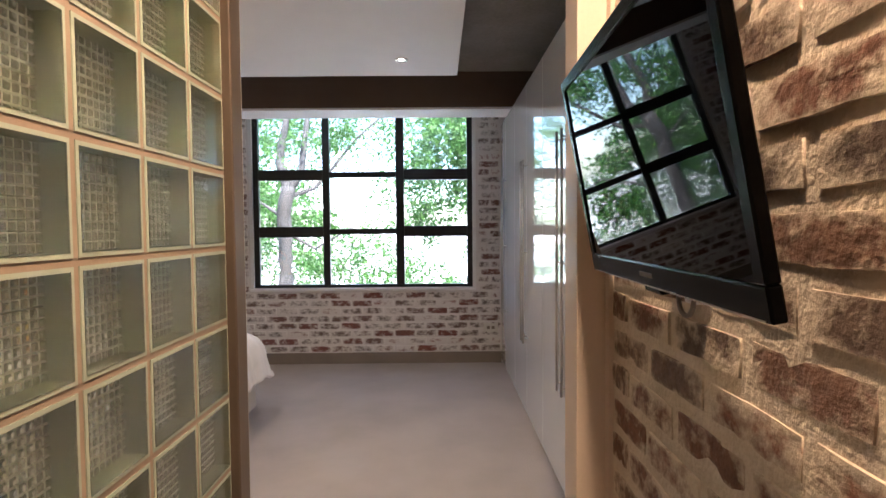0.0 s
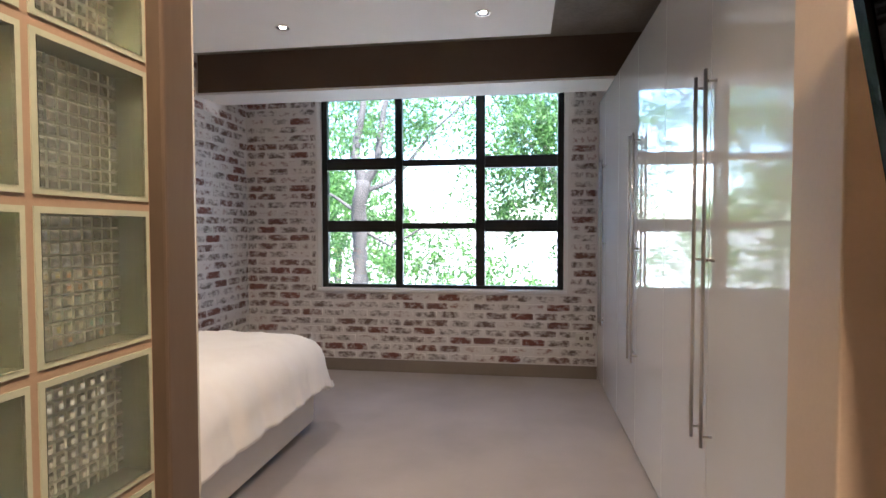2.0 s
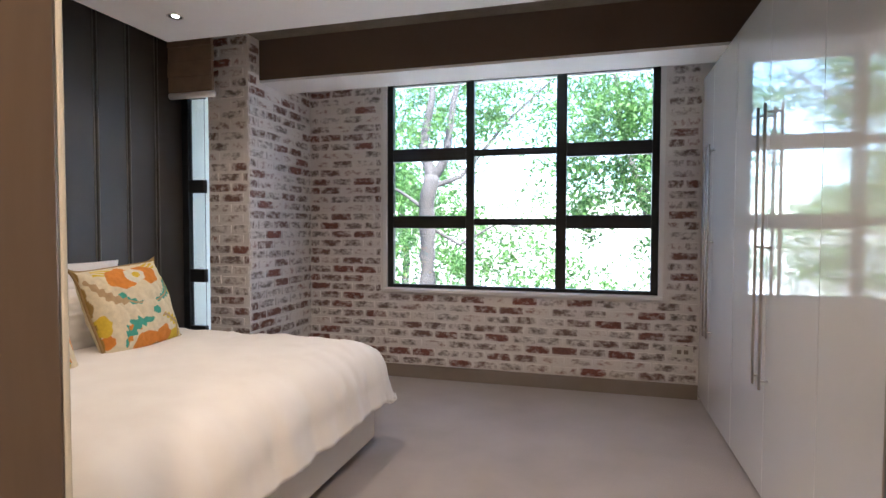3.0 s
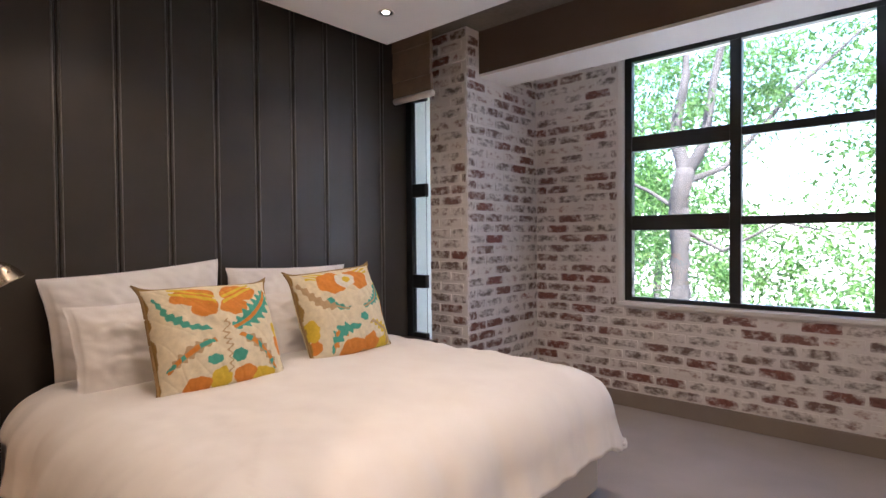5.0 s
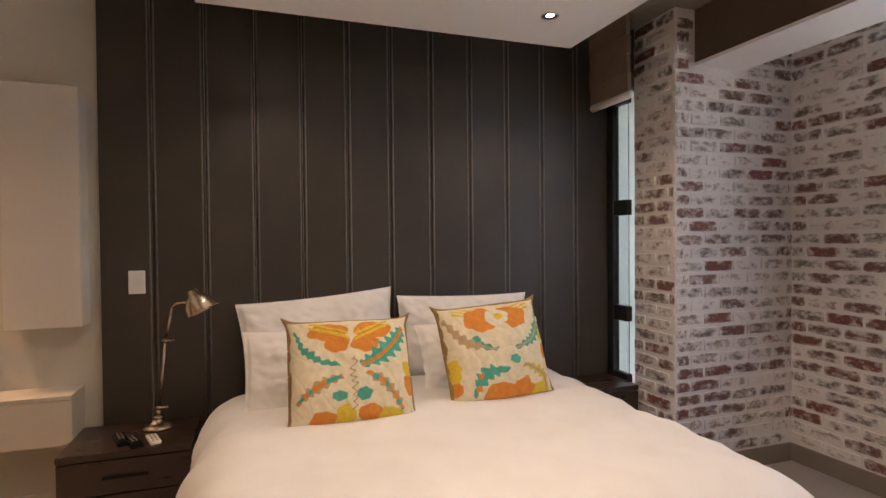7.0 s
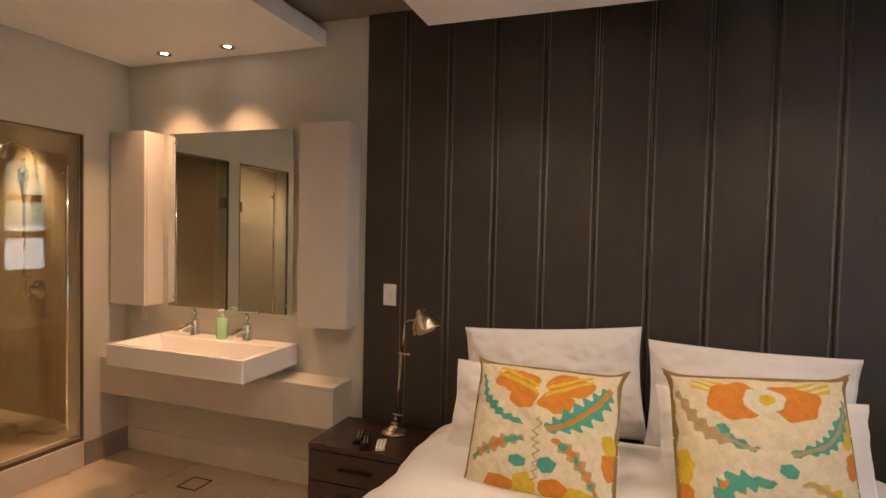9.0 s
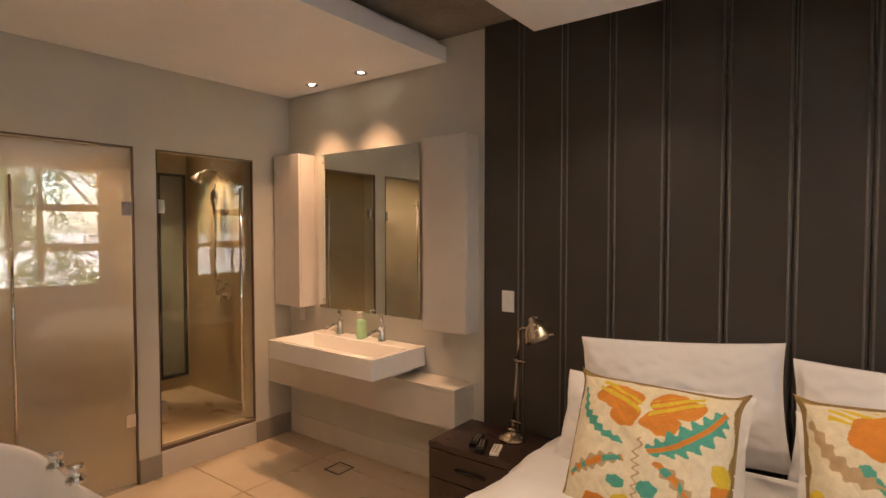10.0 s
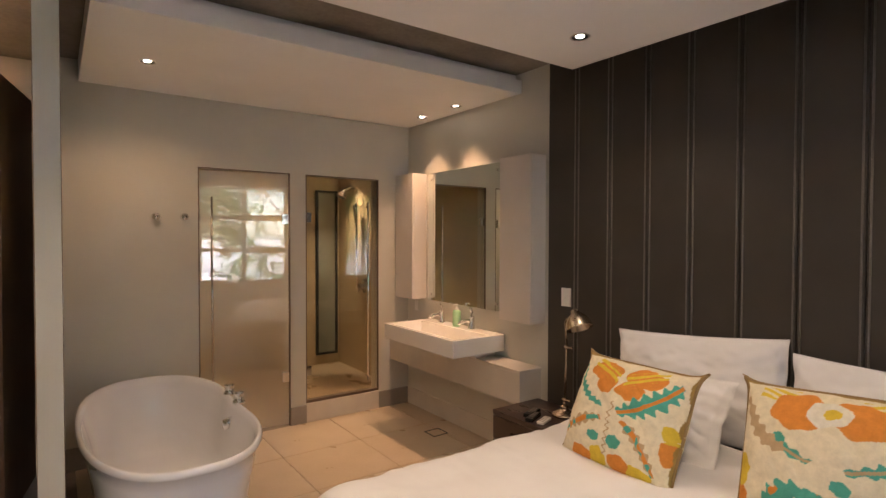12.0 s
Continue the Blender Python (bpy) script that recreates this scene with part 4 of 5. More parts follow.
PRINT, _n4, _l4, _b4 = nodes_of("printed_linen")
_at = _n4.new("ShaderNodeAttribute")
_at.attribute_name = "dye"
_mul = _n4.new("ShaderNodeMixRGB")
_mul.blend_type = "MULTIPLY"
_mul.inputs["Fac"].default_value = 1.0
_l4.new(_at.outputs["Color"], _mul.inputs[1])
_l4.new(ramp(_n4, _l4, noise_tex(_n4, _l4, coords(_n4, _l4), 38.0, 6.0, 0.7), [(0.3, (0.88, 0.87, 0.85)), (0.7, (1.1, 1.09, 1.08))]), _mul.inputs[2])
_l4.new(_mul.outputs[0], _b4.inputs["Base Color"])
_b4.inputs["Roughness"].default_value = 0.92
_b4.inputs["Specular IOR Level"].default_value = 0.2
bump(_n4, _l4, _b4, noise_tex(_n4, _l4, coords(_n4, _l4), 600.0, 2.0), 0.35, 0.001)


PINCH, EAR = 0.10, 9


def cushion(w, h, t, at, turn, lean, tilt, seed, colour, label):
    c = thing("cushion", at, label, "cushion", "patterned cushions on the bed")
    c.matrix_world = pose(*at, 0, 0, turn) @ pose(0, 0, 0, lean, tilt, 0)
    bm = pillow_mesh(w, h, t, seed, 190, PINCH, 0.014, 0.0, EAR, 0.52)
    me = bpy.data.meshes.new("cover")
    bm.to_mesh(me)
    bm.free()
    for p in me.polygons:
        p.use_smooth = True
    dye = me.color_attributes.new("dye", "FLOAT_COLOR", "POINT")
    for i, v in enumerate(me.vertices):
        a, b = v.co.x / (w / 2), (v.co.z - h / 2) / (h / 2)
        k = 1 / (1 - PINCH * max(0.0, 1 - abs(b) ** EAR) * min(1, abs(a)) ** 3), 1 / (1 - PINCH * max(0.0, 1 - abs(a) ** EAR) * min(1, abs(b)) ** 3)
        col = colour(a * k[0], b * k[1]) if v.co.y < 0.004 else CREAM
        dye.data[i].color = (*col, 1)
    me.materials.append(PRINT)
    ob = new("cover", me)
    ob.parent = c
    n = 60
    edge = []
    for s in range(4 * n):
        q, f = s // n, 2 * (s % n) / n - 1
        a, b = ((f, -1), (1, f), (-f, 1), (-1, -f))[q]
        ea, eb = 1 - abs(a) ** EAR, 1 - abs(b) ** EAR
        edge.append((w / 2 * a * (1 - PINCH * eb), 0.011 * noise.noise(Vector((a * 1.3, b * 1.3, seed * 2.0))), h / 2 + h / 2 * b * (1 - PINCH * ea)))
    pm = bmesh.new()
    tube(edge + edge[:1], 0.0075, 8, pm)
    pme = bpy.data.meshes.new("piping")
    pm.to_mesh(pme)
    pm.free()
    pme.materials.append(GOLD_CLOTH)
    po = tagged(new("piping", pme), "tan edge piping")
    po.parent = c


GOLD_CLOTH = surface("tan_piping_cloth", (0.24, 0.155, 0.06), (0.34, 0.22, 0.09), 0.9, scale=20, fine=300)
cushion(0.58, 0.505, 0.24, (-2.055, 2.975, PT - 0.022), 88, -26, 0, 11.0, print_one, "cream cushion printed with orange butterfly and teal leaves")
cushion(0.59, 0.52, 0.24, (-2.145, 3.72, PT - 0.022), 94, -20, -3, 13.0, print_two, "cream cushion printed with orange flowers and teal sprays")


# ---- bedside ----
def table_lamp():
    x, y, z = -2.745, 2.12, 0.46
    l = thing("table_lamp", (x, y, z), "adjustable aged nickel reading lamp on the nightstand", "lamp")
    part("base", lathe([(0.072, 0), (0.074, 0.008), (0.066, 0.018), (0.05, 0.026), (0.028, 0.036), (0.022, 0.05), (0.026, 0.056), (0.020, 0.064), (0.0, 0.066)], (x, y, z), 28), LAMP_METAL, l, "", True)
    j1, j2 = Vector((x, y + 0.005, z + 0.10)), Vector((x + 0.03, y + 0.045, z + 0.435))
    top = Vector((x + 0.09, y + 0.085, z + 0.60))
    part("stem", rod((x, y, z + 0.05), j1, 0.008), LAMP_METAL, l, "", True)
    part("stem", rod(j1, j2, 0.0075), LAMP_METAL, l, "", True)
    part("stem", rod(j2, top, 0.0065), LAMP_METAL, l, "", True)
    for j in (j1, j2):
        bm = rod(j - Vector((0.0, 0.020, 0)), j + Vector((0.0, 0.034, 0)), 0.007)
        bmesh.ops.create_icosphere(bm, subdivisions=2, radius=0.014, matrix=Matrix.Translation(j))
        bmesh.ops.create_icosphere(bm, subdivisions=2, radius=0.010, matrix=Matrix.Translation(j + Vector((0, 0.036, 0))))
        part("joint", bm, LAMP_METAL, l, "", True)
    part("arm", tube([top, top + Vector((0.004, 0.02, 0.02)), top + Vector((0.012, 0.055, 0.024)), top + Vector((0.02, 0.085, 0.02))], 0.007), LAMP_METAL, l, "", True)
    turn = Euler((radians(-152), 0, radians(-12))).to_matrix()
    c = top + Vector((0.03, 0.11, 0.035))
    prof = [(0.012, -0.055), (0.022, -0.05), (0.026, -0.03), (0.05, -0.012), (0.068, 0.02), (0.076, 0.055), (0.078, 0.062), (0.074, 0.060), (0.064, 0.02), (0.04, -0.006), (0.0, -0.01)]
    part("shade", lathe(prof, c, 28, None, turn), LAMP_METAL, l, "domed metal shade", True)


table_lamp()


def remote(at, turn, w, d, h, mat, label):
    r = thing("remote_control", at, label, "remote control")
    r.matrix_world = pose(*at, 0, 0, turn)
    me_bm = box(-d / 2, d / 2, -w / 2, w / 2, 0, h, 0.004)
    m = bpy.data.meshes.new("case")
    me_bm.to_mesh(m)
    me_bm.free()
    m.materials.append(mat)
    new("case", m).parent = r
    for i in range(4):
        for k in range(2):
            b = box(-d / 2 + 0.02 + i * 0.025, -d / 2 + 0.032 + i * 0.025, -0.012 + k * 0.016, -0.004 + k * 0.016, h, h + 0.002)
            bmm = bpy.data.meshes.new("button")
            b.to_mesh(bmm)
            b.free()
            bmm.materials.append(TAUPE_SKIRT)
            new("button", bmm).parent = r


remote((-2.60, 1.99, 0.46), 20, 0.05, 0.15, 0.022, BLACK_PLASTIC, "black remote control on the nightstand")
remote((-2.55, 2.05, 0.46), 25, 0.05, 0.15, 0.022, BLACK_PLASTIC, "black remote control beside the lamp")
remote((-2.56, 2.13, 0.46), 20, 0.045, 0.12, 0.016, WHITE_PLASTIC, "white remote control beside the lamp")


def wall_switch(at, axis, w, h, n, label):
    s = thing("wall_switch", at, label, "switch")
    x, y, z = at
    if axis == "x":
        part("plate", box(x, x + 0.008, y - w / 2, y + w / 2, z - h / 2, z + h / 2, 0.002), WHITE_PLASTIC, s)
        for i in range(n):
            yy = y + (i - (n - 1) / 2) * 0.022
            part("rocker", box(x + 0.008, x + 0.012, yy - 0.009, yy + 0.009, z - 0.018, z + 0.018, 0.002), WHITE_PLASTIC, s)
    else:
        part("plate", box(x - w / 2, x + w / 2, y - 0.008, y, z - h / 2, z + h / 2, 0.002), WHITE_PLASTIC, s)
        for i in range(n):
            xx = x + (i - (n - 1) / 2) * 0.05
            part("socket", box(xx - 0.016, xx + 0.016, y - 0.0105, y - 0.008, z - 0.016, z + 0.016, 0.002), TAUPE_SKIRT, s)


wall_switch((HX + 0.03, 2.015, 1.173), "x", 0.076, 0.118, 2, "white double light switch on the dark panelling")
wall_switch((0.872, WY - 0.011, 0.303), "y", 0.15, 0.09, 2, "cream double wall socket under the window")
wall_switch((HX, 0.20, 1.18 - 0.25), "x", 0.05, 0.09, 1, "small white shaver socket beside the basin")


# ---- television ----
def television():
    t = thing("television", (0.70, 1.115, 1.25), "black flat television tilted down on a wall bracket", "television")
    w, h = 0.74, 0.452
    t.matrix_world = pose(0.722, 1.178, 1.246, 0, 0, -92) @ pose(0, 0, 0, 10.5, 0, 0)

    def add(name, bm, mat, label=""):
        me = bpy.data.meshes.new(name)
        bm.to_mesh(me)
        bm.free()
        me.materials.append(mat)
        ob = new(name, me)
        ob.parent = t
        if label:
            ob["label"] = label
        return ob
    # own axes: x along the width, -y out of the screen, z up
    add("back_shell", box(-w / 2 + 0.05, w / 2 - 0.05, 0.004, 0.036, 0.05, h - 0.05, 0.010), TV_BLACK)
    for x0, x1, z0, z1 in ((-w / 2, w / 2, 0, 0.042), (-w / 2, w / 2, h - 0.024, h), (-w / 2, -w / 2 + 0.024, 0.042, h - 0.024), (w / 2 - 0.024, w / 2, 0.042, h - 0.024)):
        add("bezel", box(x0, x1, -0.012, 0.006, z0, z1, 0.003), TV_BLACK)
    add("screen", box(-w / 2 + 0.024, w / 2 - 0.024, -0.008, 0.004, 0.042, h - 0.024), SCREEN, "glossy dark screen")
    add("logo", box(-0.03, 0.03, -0.0135, -0.012, 0.018, 0.026), TAUPE_SKIRT, "small grey maker's bar")
    add("trim", box(-w / 2 + 0.01, w / 2 - 0.01, -0.0128, -0.0118, 0.001, 0.004), LAMP_METAL, "thin bright strip along the lower edge")
    add("sensor", box(-0.04, 0.04, -0.006, 0.012, -0.012, 0.0, 0.004), TV_BLACK)


television()
tv_mount = thing("tv_bracket", (TVX - 0.03, 1.117, 1.44), "black steel wall bracket behind the television", "bracket")
part("plate", box(TVX - 0.012, TVX, 1.02, 1.21, 1.36, 1.56, 0.002), BLACK_FRAME, tv_mount)
part("arm", box(0.70, TVX - 0.012, 1.08, 1.15, 1.42, 1.50, 0.003), BLACK_FRAME, tv_mount)
cable_box = thing("wall_outlet", (TVX, 1.10, 1.235), "small white cable outlet with a grey ring", "outlet")
part("plate", box(TVX - 0.03, TVX, 1.09, 1.12, 1.225, 1.25, 0.003), WHITE_PLASTIC, cable_box)
ring_pts = [(TVX - 0.034, 1.105 + 0.026 * math.cos(a), 1.232 + 0.026 * math.sin(a)) for a in [0.35 * k for k in range(19)]]
part("ring", tube(ring_pts, 0.004, 8), TAUPE_SKIRT, cable_box, "", True)


# ---- downlights ----
def downlight(x, y, z):
    d = thing("downlight", (x, y, z), "recessed round downlight with a lit lens and pale rim", "downlight", "recessed downlights")
    part("rim", lathe([(0.036, -0.001), (0.045, -0.001), (0.047, -0.004), (0.044, -0.007), (0.036, -0.004)], (x, y, z), 28, caps=False), STEEL, d, "", True)
    part("baffle", lathe([(0.020, -0.0015), (0.037, -0.0045)], (x, y, z), 24, caps=False), BLACK_FRAME, d, "dark inner baffle")
    part("lens", lathe([(0.0, -0.003), (0.018, -0.003), (0.020, -0.0015)], (x, y, z), 24, caps=False), EMIT, d, "glowing warm lens")


for lx, ly in CEIL_LAMPS:
    downlight(lx, ly, 2.487)
for lx, ly in BATH_LAMPS:
    downlight(lx, ly, 2.575)
downlight(0.53, 0.80, SLAB)
# fitting for the assumed second passage lamp, out of view
downlight(0.30, -0.60, SLAB)
downlight(-2.66, -0.75, 2.32)
downlight(-1.42, -0.60, 2.32)


# ---- bathroom fittings ----
def basin_tap(y):
    x, z = HX + 0.07, 0.84
    t = thing("basin_tap", (x, y, z), "chrome single-lever basin mixer", "tap", "basin taps")
    bm = lathe([(0.029, 0), (0.029, 0.006), (0.025, 0.012), (0.024, 0.09), (0.026, 0.10)], (x, y, z), 20)
    part("body", bm, CHROME, t, "", True)
    part("spout", tube([(x, y, z + 0.055), (x + 0.05, y, z + 0.075), (x + 0.11, y, z + 0.062), (x + 0.125, y, z + 0.045)], 0.015), CHROME, t, "", True)
    part("lever", tube([(x, y, z + 0.098), (x - 0.004, y, z + 0.135), (x + 0.012, y, z + 0.165)], 0.012), CHROME, t, "", True)


basin_tap(0.69)
basin_tap(1.09)


def soap():
    x, y, z = HX + 0.075, 0.905, 0.84
    s = thing("soap_dispenser", (x, y, z), "pale green soap dispenser with a white pump", "soap dispenser")
    part("bottle", lathe([(0.030, 0), (0.034, 0.006), (0.034, 0.115), (0.028, 0.128), (0.014, 0.132)], (x, y, z), 24), GREEN_SOAP, s, "", True)
    bm = lathe([(0.014, 0.132), (0.014, 0.146), (0.005, 0.148), (0.005, 0.17), (0.011, 0.171), (0.011, 0.18), (0.0, 0.181)], (x, y, z), 16)
    tube([(x, y, z + 0.176), (x + 0.03, y, z + 0.174), (x + 0.036, y, z + 0.168)], 0.005, 8, bm)
    part("pump", bm, WHITE_PLASTIC, s, "", True)


soap()


def robe_knob(x):
    k = thing("robe_hook", (x, BY, 1.70), "round chrome robe knob on the bathroom wall", "knob", "chrome wall knobs")
    turn = Euler((radians(-90), 0, 0)).to_matrix()
    part("knob", lathe([(0.026, 0), (0.026, 0.006), (0.012, 0.012), (0.012, 0.028), (0.022, 0.034), (0.026, 0.044), (0.018, 0.054), (0.0, 0.056)], (x, BY, 1.70), 20, None, turn), CHROME, k, "", True)


robe_knob(-0.79)
robe_knob(-0.975)


def hinge(door, x, z, side):
    bm = box(x - 0.028, x + 0.028, BY - 0.052, BY - 0.016, z - 0.042, z + 0.042, 0.003)
    part("hinge", bm, CHROME, door, "chrome glass hinge")


def bar_handle(door, x, z0, z1):
    bm = rod((x, BY + 0.018, z0), (x, BY + 0.018, z1), 0.009)
    for z in (z0 + 0.04, z1 - 0.04):
        rod((x, BY - 0.036, z), (x, BY + 0.018, z), 0.007, bm=bm)
    part("handle", bm, CHROME, door, "tall chrome bar handle", True)


for z in (0.405, 1.70):
    hinge(wc, WCR + 0.03, z, 1)
    hinge(sh, SHL - 0.03, z + 0.02, -1)
bar_handle(wc, WCL - 0.115, 0.25, 1.865)
bar_handle(sh, SHR + 0.115, 0.27, 1.865)
for x0, x1, z0 in ((WCR, WCL, 0.0), (SHR, SHL, 0.16)):
    for a, b, c, e in ((x0, x0 + 0.008, z0, DH), (x1 - 0.008, x1, z0, DH), (x0 + 0.008, x1 - 0.008, DH - 0.008, DH)):
        structure("door_trim", box(a, b, BY - 0.02, BY + 0.002, c, e), BRONZE, "thin bronze edge trim of the door opening", "trim")
structure("door_trim", box(SHR + 0.008, SHL - 0.008, BY - 0.05, BY + 0.002, 0.161, 0.185), BRONZE, "bronze threshold trim of the shower", "trim")
# the toilet door stands a little open, swung inwards on its hinges
wc.rotation_euler = (0, 0, radians(-10.6))


def shower():
    x, y = HX + 0.02, -0.86
    s = thing("shower_set", (x, y, 1.0), "chrome shower head, rail and lever mixer on the tiled wall", "shower")
    part("pipe", tube([(x, y, 2.02), (x + 0.06, y, 2.07), (x + 0.14, y, 2.08), (x + 0.20, y, 2.04)], 0.010), CHROME, s, "", True)
    turn = Euler((0, radians(150), 0)).to_matrix()
    part("head", lathe([(0.014, -0.03), (0.020, 0.0), (0.045, 0.04), (0.052, 0.06), (0.048, 0.064), (0.0, 0.064)], (x + 0.21, y, 2.03), 24, None, turn), CHROME, s, "bell-shaped chrome head", True)
    part("rail", rod((x + 0.05, y - 0.02, 1.0), (x + 0.05, y - 0.02, 1.98), 0.010), CHROME, s, "", True)
    part("hand_spray", lathe([(0.014, 0), (0.018, 0.06), (0.036, 0.14), (0.033, 0.19), (0.014, 0.22)], (x + 0.08, y + 0.02, 1.70), 18), CHROME, s, "", True)
    part("hose", tube([(x + 0.08, y + 0.02, 1.70), (x + 0.10, y + 0.06, 1.4), (x + 0.09, y + 0.03, 1.15), (x + 0.02, y, 1.12)], 0.007), CHROME, s, "", True)
    turn2 = Euler((0, radians(90), 0)).to_matrix()
    part("mixer", lathe([(0.075, 0), (0.078, 0.008), (0.05, 0.014), (0.03, 0.02), (0.03, 0.06), (0.0, 0.064)], (x, y + 0.06, 1.035), 28, None, turn2), CHROME, s, "round mixer plate", True)
    part("lever", rod((x + 0.05, y + 0.06, 1.035), (x + 0.09, y + 0.09, 0.97), 0.009), CHROME, s, "", True)


shower()
sw = thing("window_3", (-2.74, -1.45, 1.3), "tall narrow frosted shower window in a black frame", "window", kind="structure")
for a, b, c, e in ((-2.865, -2.838, 0.21, 2.085), (-2.632, -2.605, 0.21, 2.085), (-2.838, -2.632, 0.21, 0.237), (-2.838, -2.632, 2.058, 2.085)):
    part("window_frame", box(a, b, -1.45, -1.42, c, e, 0.002), BLACK_FRAME, sw)
part("pane", box(-2.838, -2.632, -1.449, -1.44, 0.237, 2.058), MILKY_PANE, sw, "milky frosted pane")

# drain cover
dr = thing("floor_drain", (-2.66, 0.87, 0.0), "square tiled floor drain with a thin dark gap", "drain")
bm = bmesh.new()
for a, b, c, e in ((-2.73, -2.59, 0.80, 0.808), (-2.73, -2.59, 0.932, 0.94), (-2.73, -2.722, 0.808, 0.932), (-2.598, -2.59, 0.808, 0.932)):
    box(a, b, c, e, 0.0, 0.0035, bm=bm)
part("rim", bm, BLACK_FRAME, dr)

# ---- passage door ----
structure("door_head", box(-0.16, TVX, -0.25, -0.15, 2.46, SLAB), CREAM_PAINT, "pale wall panel over the passage door", "wall")
pd = thing("door_1", (-0.09, -0.15, 0), "tall dark brown veneered door standing wide open", "door", kind="structure")
part("leaf", box(-0.09, 0.61, -0.19, -0.15, FL + 0.01, 2.455, 0.003), DOOR_WOOD, pd)
hd = rod((0.54, -0.19, 1.12), (0.54, -0.235, 1.12), 0.010)
rod((0.54, -0.235, 1.12), (0.42, -0.235, 1.12), 0.009, bm=hd)
part("door_handle", hd, CHROME, pd, "chrome lever handle", True)
part("lock", rod((0.54, -0.19, 1.03), (0.54, -0.197, 1.03), 0.022), CHROME, pd, "round chrome lock plate", True)
pd.matrix_world = pose(-0.09, -0.15, 0, 0, 0, 80)
structure("door_frame", box(-0.16, -0.115, -0.25, -0.15, FL, 2.46, 0.003), DOOR_WOOD, "dark brown door frame post", "frame")

# ---- glass blocks ----
GB_Y, GB_Z, GP = 1.549, 1.305, 0.1787


def glass_block_mesh():
    """A hollow cast block: smooth front pane, grey-green rim, rear pane pressed into a grid of small square lenses."""
    s, t, cells = GP / 2 - 0.006, 0.075, 10
    e = s - 0.007
    bm = bmesh.new()
    box(t / 2 - 0.009, t / 2 - 0.001, -e, e, -e, e, bm=bm)
    n1 = len(bm.faces)
    p = 2 * e / cells
    x0, x1 = -t / 2 + 0.028, -t / 2 + 0.0355
    for i in range(cells):
        for k in range(cells):
            y, z = -e + (i + 0.5) * p, -e + (k + 0.5) * p
            q, w, d = p / 2, p * 0.37, p * 0.20
            rings = [[bm.verts.new((x, y + u * r, z + v * r)) for u, v in ((-1, -1), (1, -1), (1, 1), (-1, 1))] for x, r in ((x0, q), (x0 + 0.0045, w), (x1, d))]
            for deep, (m, o) in enumerate(zip(rings, rings[1:])):
                for j in range(4):
                    f = bm.faces.new((m[j], m[(j + 1) % 4], o[(j + 1) % 4], o[j]))
                    f.smooth = deep == 0
            bm.faces.new(rings[-1])
    bmesh.ops.remove_doubles(bm, verts=bm.verts[:], dist=0.00005)
    bm.faces.new([bm.verts.new((-t / 2 + 0.022, y, z)) for y, z in ((-e, -e), (-e, e), (e, e), (e, -e))])
    n2 = len(bm.faces)
    for a, b, c, f in ((-s, -e, -s, s), (e, s, -s, s), (-e, e, -s, -e), (-e, e, e, s)):
        box(-t / 2 + 0.002, t / 2 - 0.002, a, b, c, f, bm=bm)
    # outer slopes of each lens (index 3) take the painted glint colour
    for i, f in enumerate(bm.faces):
        f.material_index = 0 if i < n1 else 1 if i >= n2 else 3 if f.smooth else 2
        f.smooth = False
    me = bpy.data.meshes.new("glass_block")
    bm.to_mesh(me)
    bm.free()
    for m in (BLOCK_GLASS, BLOCK_RIM, BLOCK_LENS, BLOCK_GLINT):
        me.materials.append(m)
    return me


BLOCK_MORTAR = surface("tan_block_mortar", (0.30, 0.215, 0.15), (0.36, 0.265, 0.185), 0.7, scale=9, fine=160, relief=0.3)
# near-white colour on the lens borders paints in their bright glints
BLOCK_GLINT = surface("white_ridge_glint", (0.74, 0.77, 0.68), (0.84, 0.86, 0.78), 0.15, scale=30, relief=0.0, coat=0.5)
BLOCK_RIM = surface("grey_green_block_edge", (0.38, 0.41, 0.31), (0.48, 0.51, 0.39), 0.2, scale=8, relief=0.05)
rows = range(-7, 7)
glass_wall = structure("wall_glass_block", box(-0.230, -0.163, BY, GB_Y - 8 * GP + 0.006, 0.0, 2.66), BLOCK_MORTAR, "glass block partition with beige mortar joints", "wall")
part("top_course", box(-0.230, -0.163, GB_Y - 8 * GP + 0.006, 1.545, GB_Z + 7 * GP + 0.006, 2.66), BLOCK_MORTAR, glass_wall)
for r in list(rows) + [7]:
    z = GB_Z + r * GP
    part("mortar_joint", box(-0.230, -0.163, GB_Y - 8 * GP + 0.006, 1.545, max(0.0, z - 0.006), z + 0.006), BLOCK_MORTAR, glass_wall)
for c in range(0, 8):
    y = GB_Y - c * GP
    for r in rows:
        z = GB_Z + r * GP
        part("mortar_joint", box(-0.230, -0.163, y - 0.010 if c == 0 else y - 0.006, min(1.545, y + 0.006), z + 0.006, z + GP - 0.006), BLOCK_MORTAR, glass_wall)
block = glass_block_mesh()
for c in range(8):
    for r in rows:
        ob = new("glass_block", block)
        ob.parent = glass_wall
        ob.location = (-0.1965, GB_Y - (c + 0.5) * GP - (0.002 if c == 0 else 0), GB_Z + (r + 0.5) * GP)


# ---- floor tiles ----
def slab_mesh(name, lx, ly, h, mat, bevel=0.003):
    bm = box(-lx / 2, lx / 2, -ly / 2, ly / 2, -h, 0, bevel, seg=1)
    me = bpy.data.meshes.new(name)
    bm.to_mesh(me)
    bm.free()
    me.materials.append(mat)
    return me


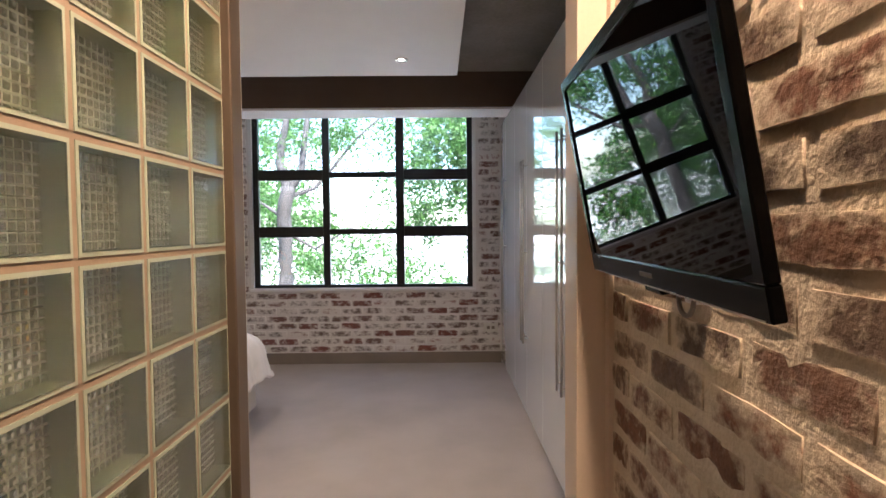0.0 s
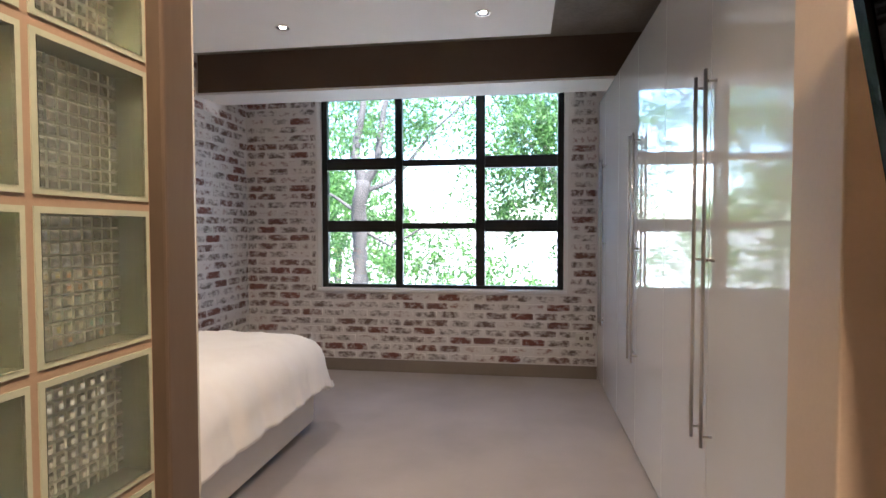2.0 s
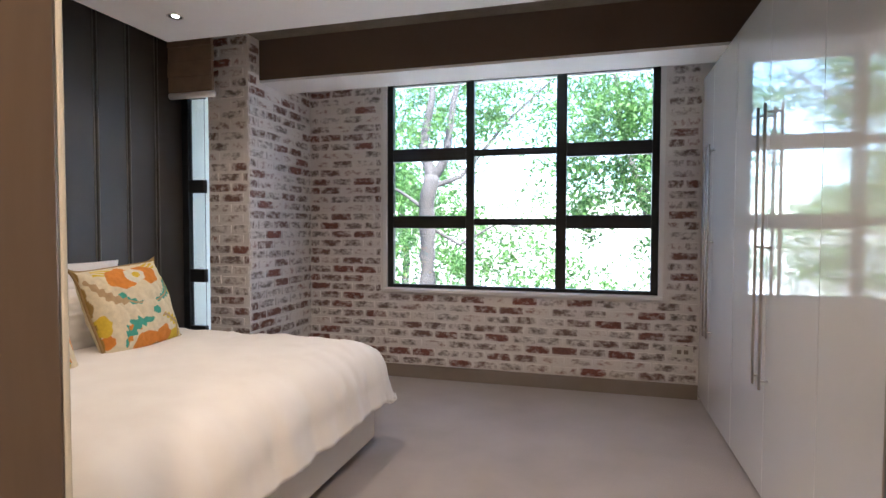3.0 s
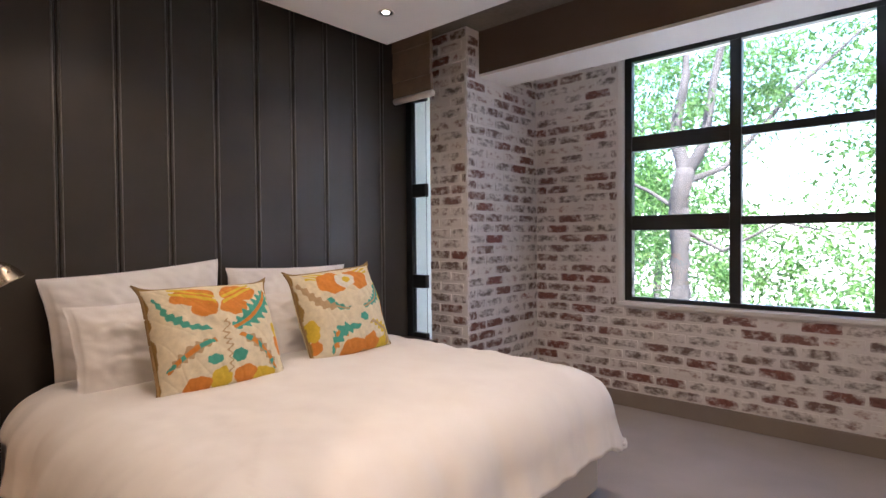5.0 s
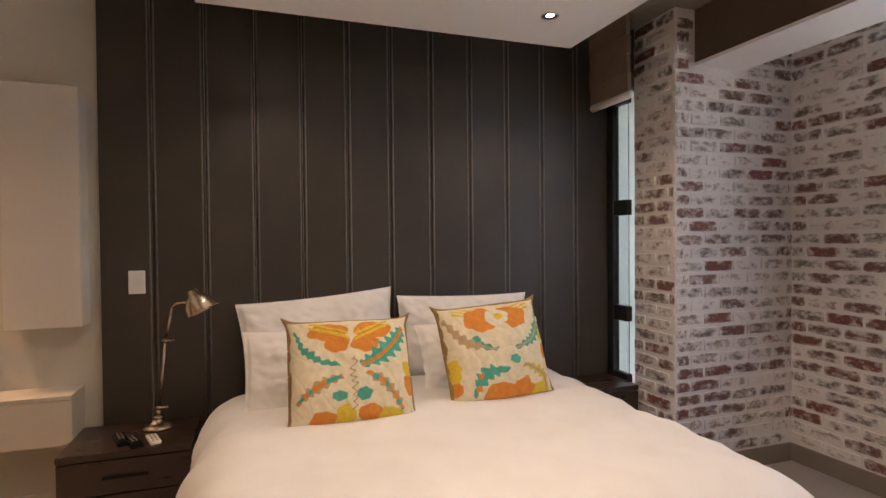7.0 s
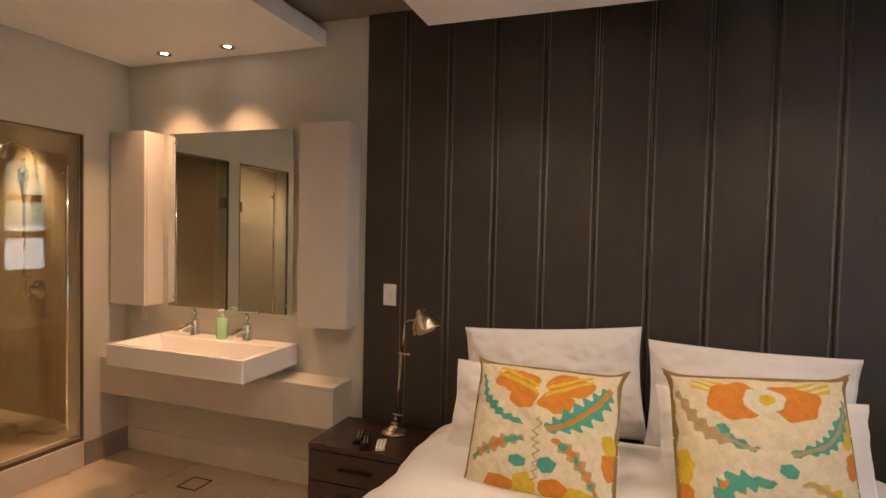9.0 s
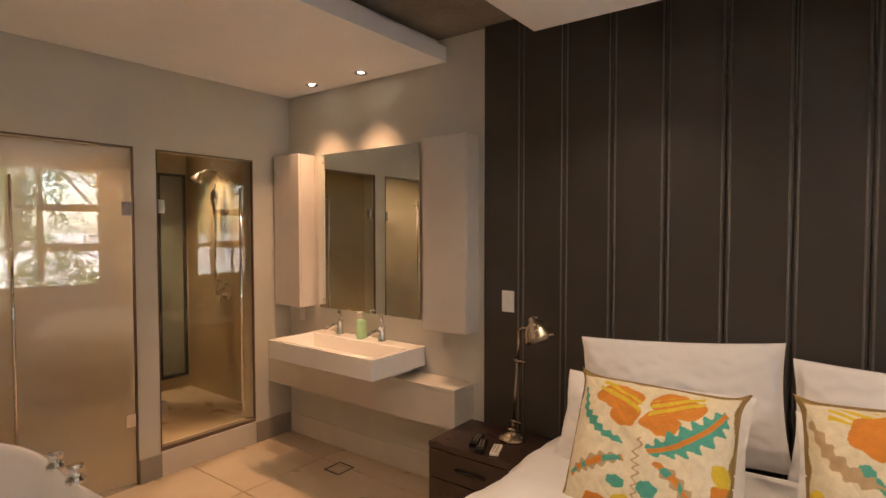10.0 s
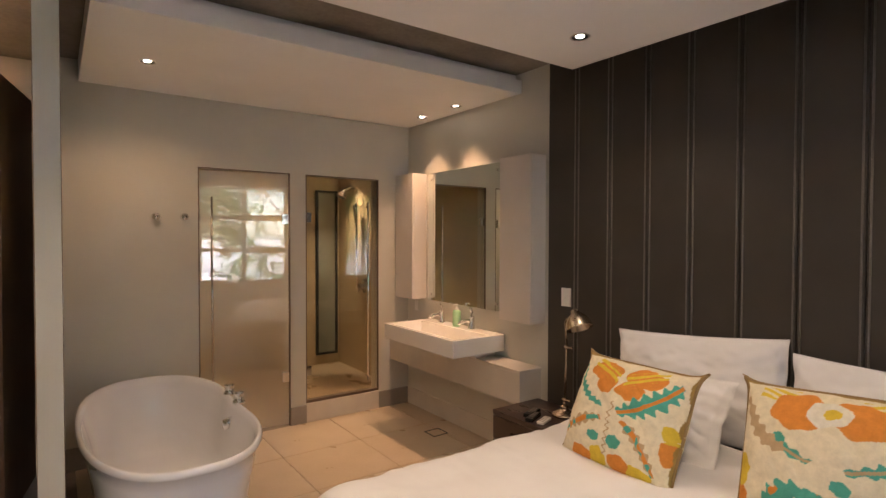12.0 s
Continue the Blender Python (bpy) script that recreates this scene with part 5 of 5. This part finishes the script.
tile_floor = bpy.data.objects["floor_bath_bed"]
TS = 0.60
for i in range(5):
    for k in range(3):
        x0, x1 = max(HX, -2.70 + i * TS - TS), min(-0.24, -2.70 + i * TS)
        y0, y1 = max(BY, 0.05 + k * TS), min(1.84, 0.05 + (k + 1) * TS)
        if x1 - x0 < 0.02 or y1 - y0 < 0.02:
            continue
        ob = new("tile", slab_mesh("tile", x1 - x0 - 0.005, y1 - y0 - 0.005, 0.012, TILE))
        ob.parent = tile_floor
        ob.location = ((x0 + x1) / 2, (y0 + y1) / 2, 0.0)


# ---- bricks ----
def brick_mesh(lx, h, seed, mat, rough):
    """A brick with a worn, uneven front; its own x runs along the wall and -y is its face."""
    rng = np.random.default_rng(seed)
    bm = bmesh.new()
    nx, nz, d = 4, 2, 0.02
    front, rear = [], []
    for i in range(nx + 1):
        fr, rr = [], []
        for k in range(nz + 1):
            edge = i in (0, nx) or k in (0, nz)
            jx, jz = rng.normal(0, rough * 0.5), rng.normal(0, rough * 0.5)
            x, z = (i / nx - 0.5) * lx, (k / nz - 0.5) * h
            pull = 0.965 if edge else 1.0
            fr.append(bm.verts.new((x * pull + jx, (0.0015 if edge else 0.0) + rng.normal(0, rough * 0.4), z * (0.9 if edge else 1) + jz)))
            rr.append(bm.verts.new((x, d, z)) if edge else None)
        front.append(fr)
        rear.append(rr)
    for i in range(nx):
        for k in range(nz):
            bm.faces.new((front[i][k], front[i + 1][k], front[i + 1][k + 1], front[i][k + 1]))
    loop = [(i, 0) for i in range(nx)] + [(nx, k) for k in range(nz)] + [(i, nz) for i in range(nx, 0, -1)] + [(0, k) for k in range(nz, 0, -1)]
    side = {k: bm.verts.new(front[k[0]][k[1]].co) for k in loop}
    for (a, b), (c, e) in zip(loop, loop[1:] + loop[:1]):
        bm.faces.new((side[a, b], rear[a][b], rear[c][e], side[c, e]))
    me = bpy.data.meshes.new("brick")
    bm.to_mesh(me)
    bm.free()
    for p in me.polygons:
        p.use_smooth = True
    me.materials.append(mat)
    return me


def lay(wall, origin, turn, length, z0, z1, holes, mat, course, pitch, proud, rough, seed, joint=0.015):
    """Courses of bricks on a wall face; origin is the face's start, turn its direction, holes are (from, to, low, high)."""
    rng = random.Random(seed)
    full = [brick_mesh(pitch - joint + 0.001, course - joint, seed * 10 + k, mat, rough) for k in range(7)]
    d = Vector((math.cos(radians(turn)), math.sin(radians(turn)), 0))
    out = Vector((d.y, -d.x, 0))
    row = 0
    z = z0
    while z + course <= z1 + 0.02:
        s = -(row % 2) * pitch / 2 - rng.random() * 0.02
        while s < length:
            a, b = max(0.0, s), min(length, s + pitch)
            spans = [(a, b)]
            for h0, h1, l0, l1 in holes:
                if z + course > l0 + 0.01 and z < l1 - 0.01:
                    nxt = []
                    for p, q in spans:
                        if q <= h0 or p >= h1:
                            nxt.append((p, q))
                        else:
                            nxt += [(p, min(q, h0))] if p < h0 else []
                            nxt += [(max(p, h1), q)] if q > h1 else []
                    spans = nxt
            for p, q in spans:
                if q - p > 0.045:
                    ob = new("brick", full[rng.randrange(7)])
                    ob.parent = wall
                    c = Vector(origin) + d * ((p + q) / 2) + out * (proud + rng.uniform(-1, 1) * rough * 0.7)
                    ob.matrix_basis = Matrix.Translation((c.x, c.y, z + course / 2 + rng.uniform(-1, 1) * 0.0025)) @ Matrix.Rotation(radians(turn), 4, "Z") @ Matrix.Rotation(rng.uniform(-0.008, 0.008), 4, "Y") @ Matrix.Diagonal(((q - p) / pitch, 1, 1, 1))
            s += pitch
        z += course
        row += 1


lay(wall_north, (CX, WY, 0), 0, GX - CX, 0.05, 2.68, [(WL - CX - 0.03, WR - CX + 0.03, WB - 0.03, 3.0)], WASHED_BRICK, 0.0795, 0.222, 0.008, 0.0025, 3)
lay(column, (CX, CY, 0), 90, WY - CY, 0.05, SLAB, [(5.055 - CY, 5.425 - CY, 2.385, 3.0)], WASHED_BRICK, 0.0795, 0.222, 0.008, 0.0025, 4)
lay(column, (-2.70, CY, 0), 0, CX + 2.70, FL, SLAB, [], WASHED_BRICK, 0.0795, 0.222, 0.008, 0.0025, 5)
lay(wall_tv, (TVX, JY0 - 0.03, 0), -90, 2.35, 0.0, SLAB, [], OLD_BRICK, 0.086, 0.235, 0.0045, 0.003, 6, 0.021)
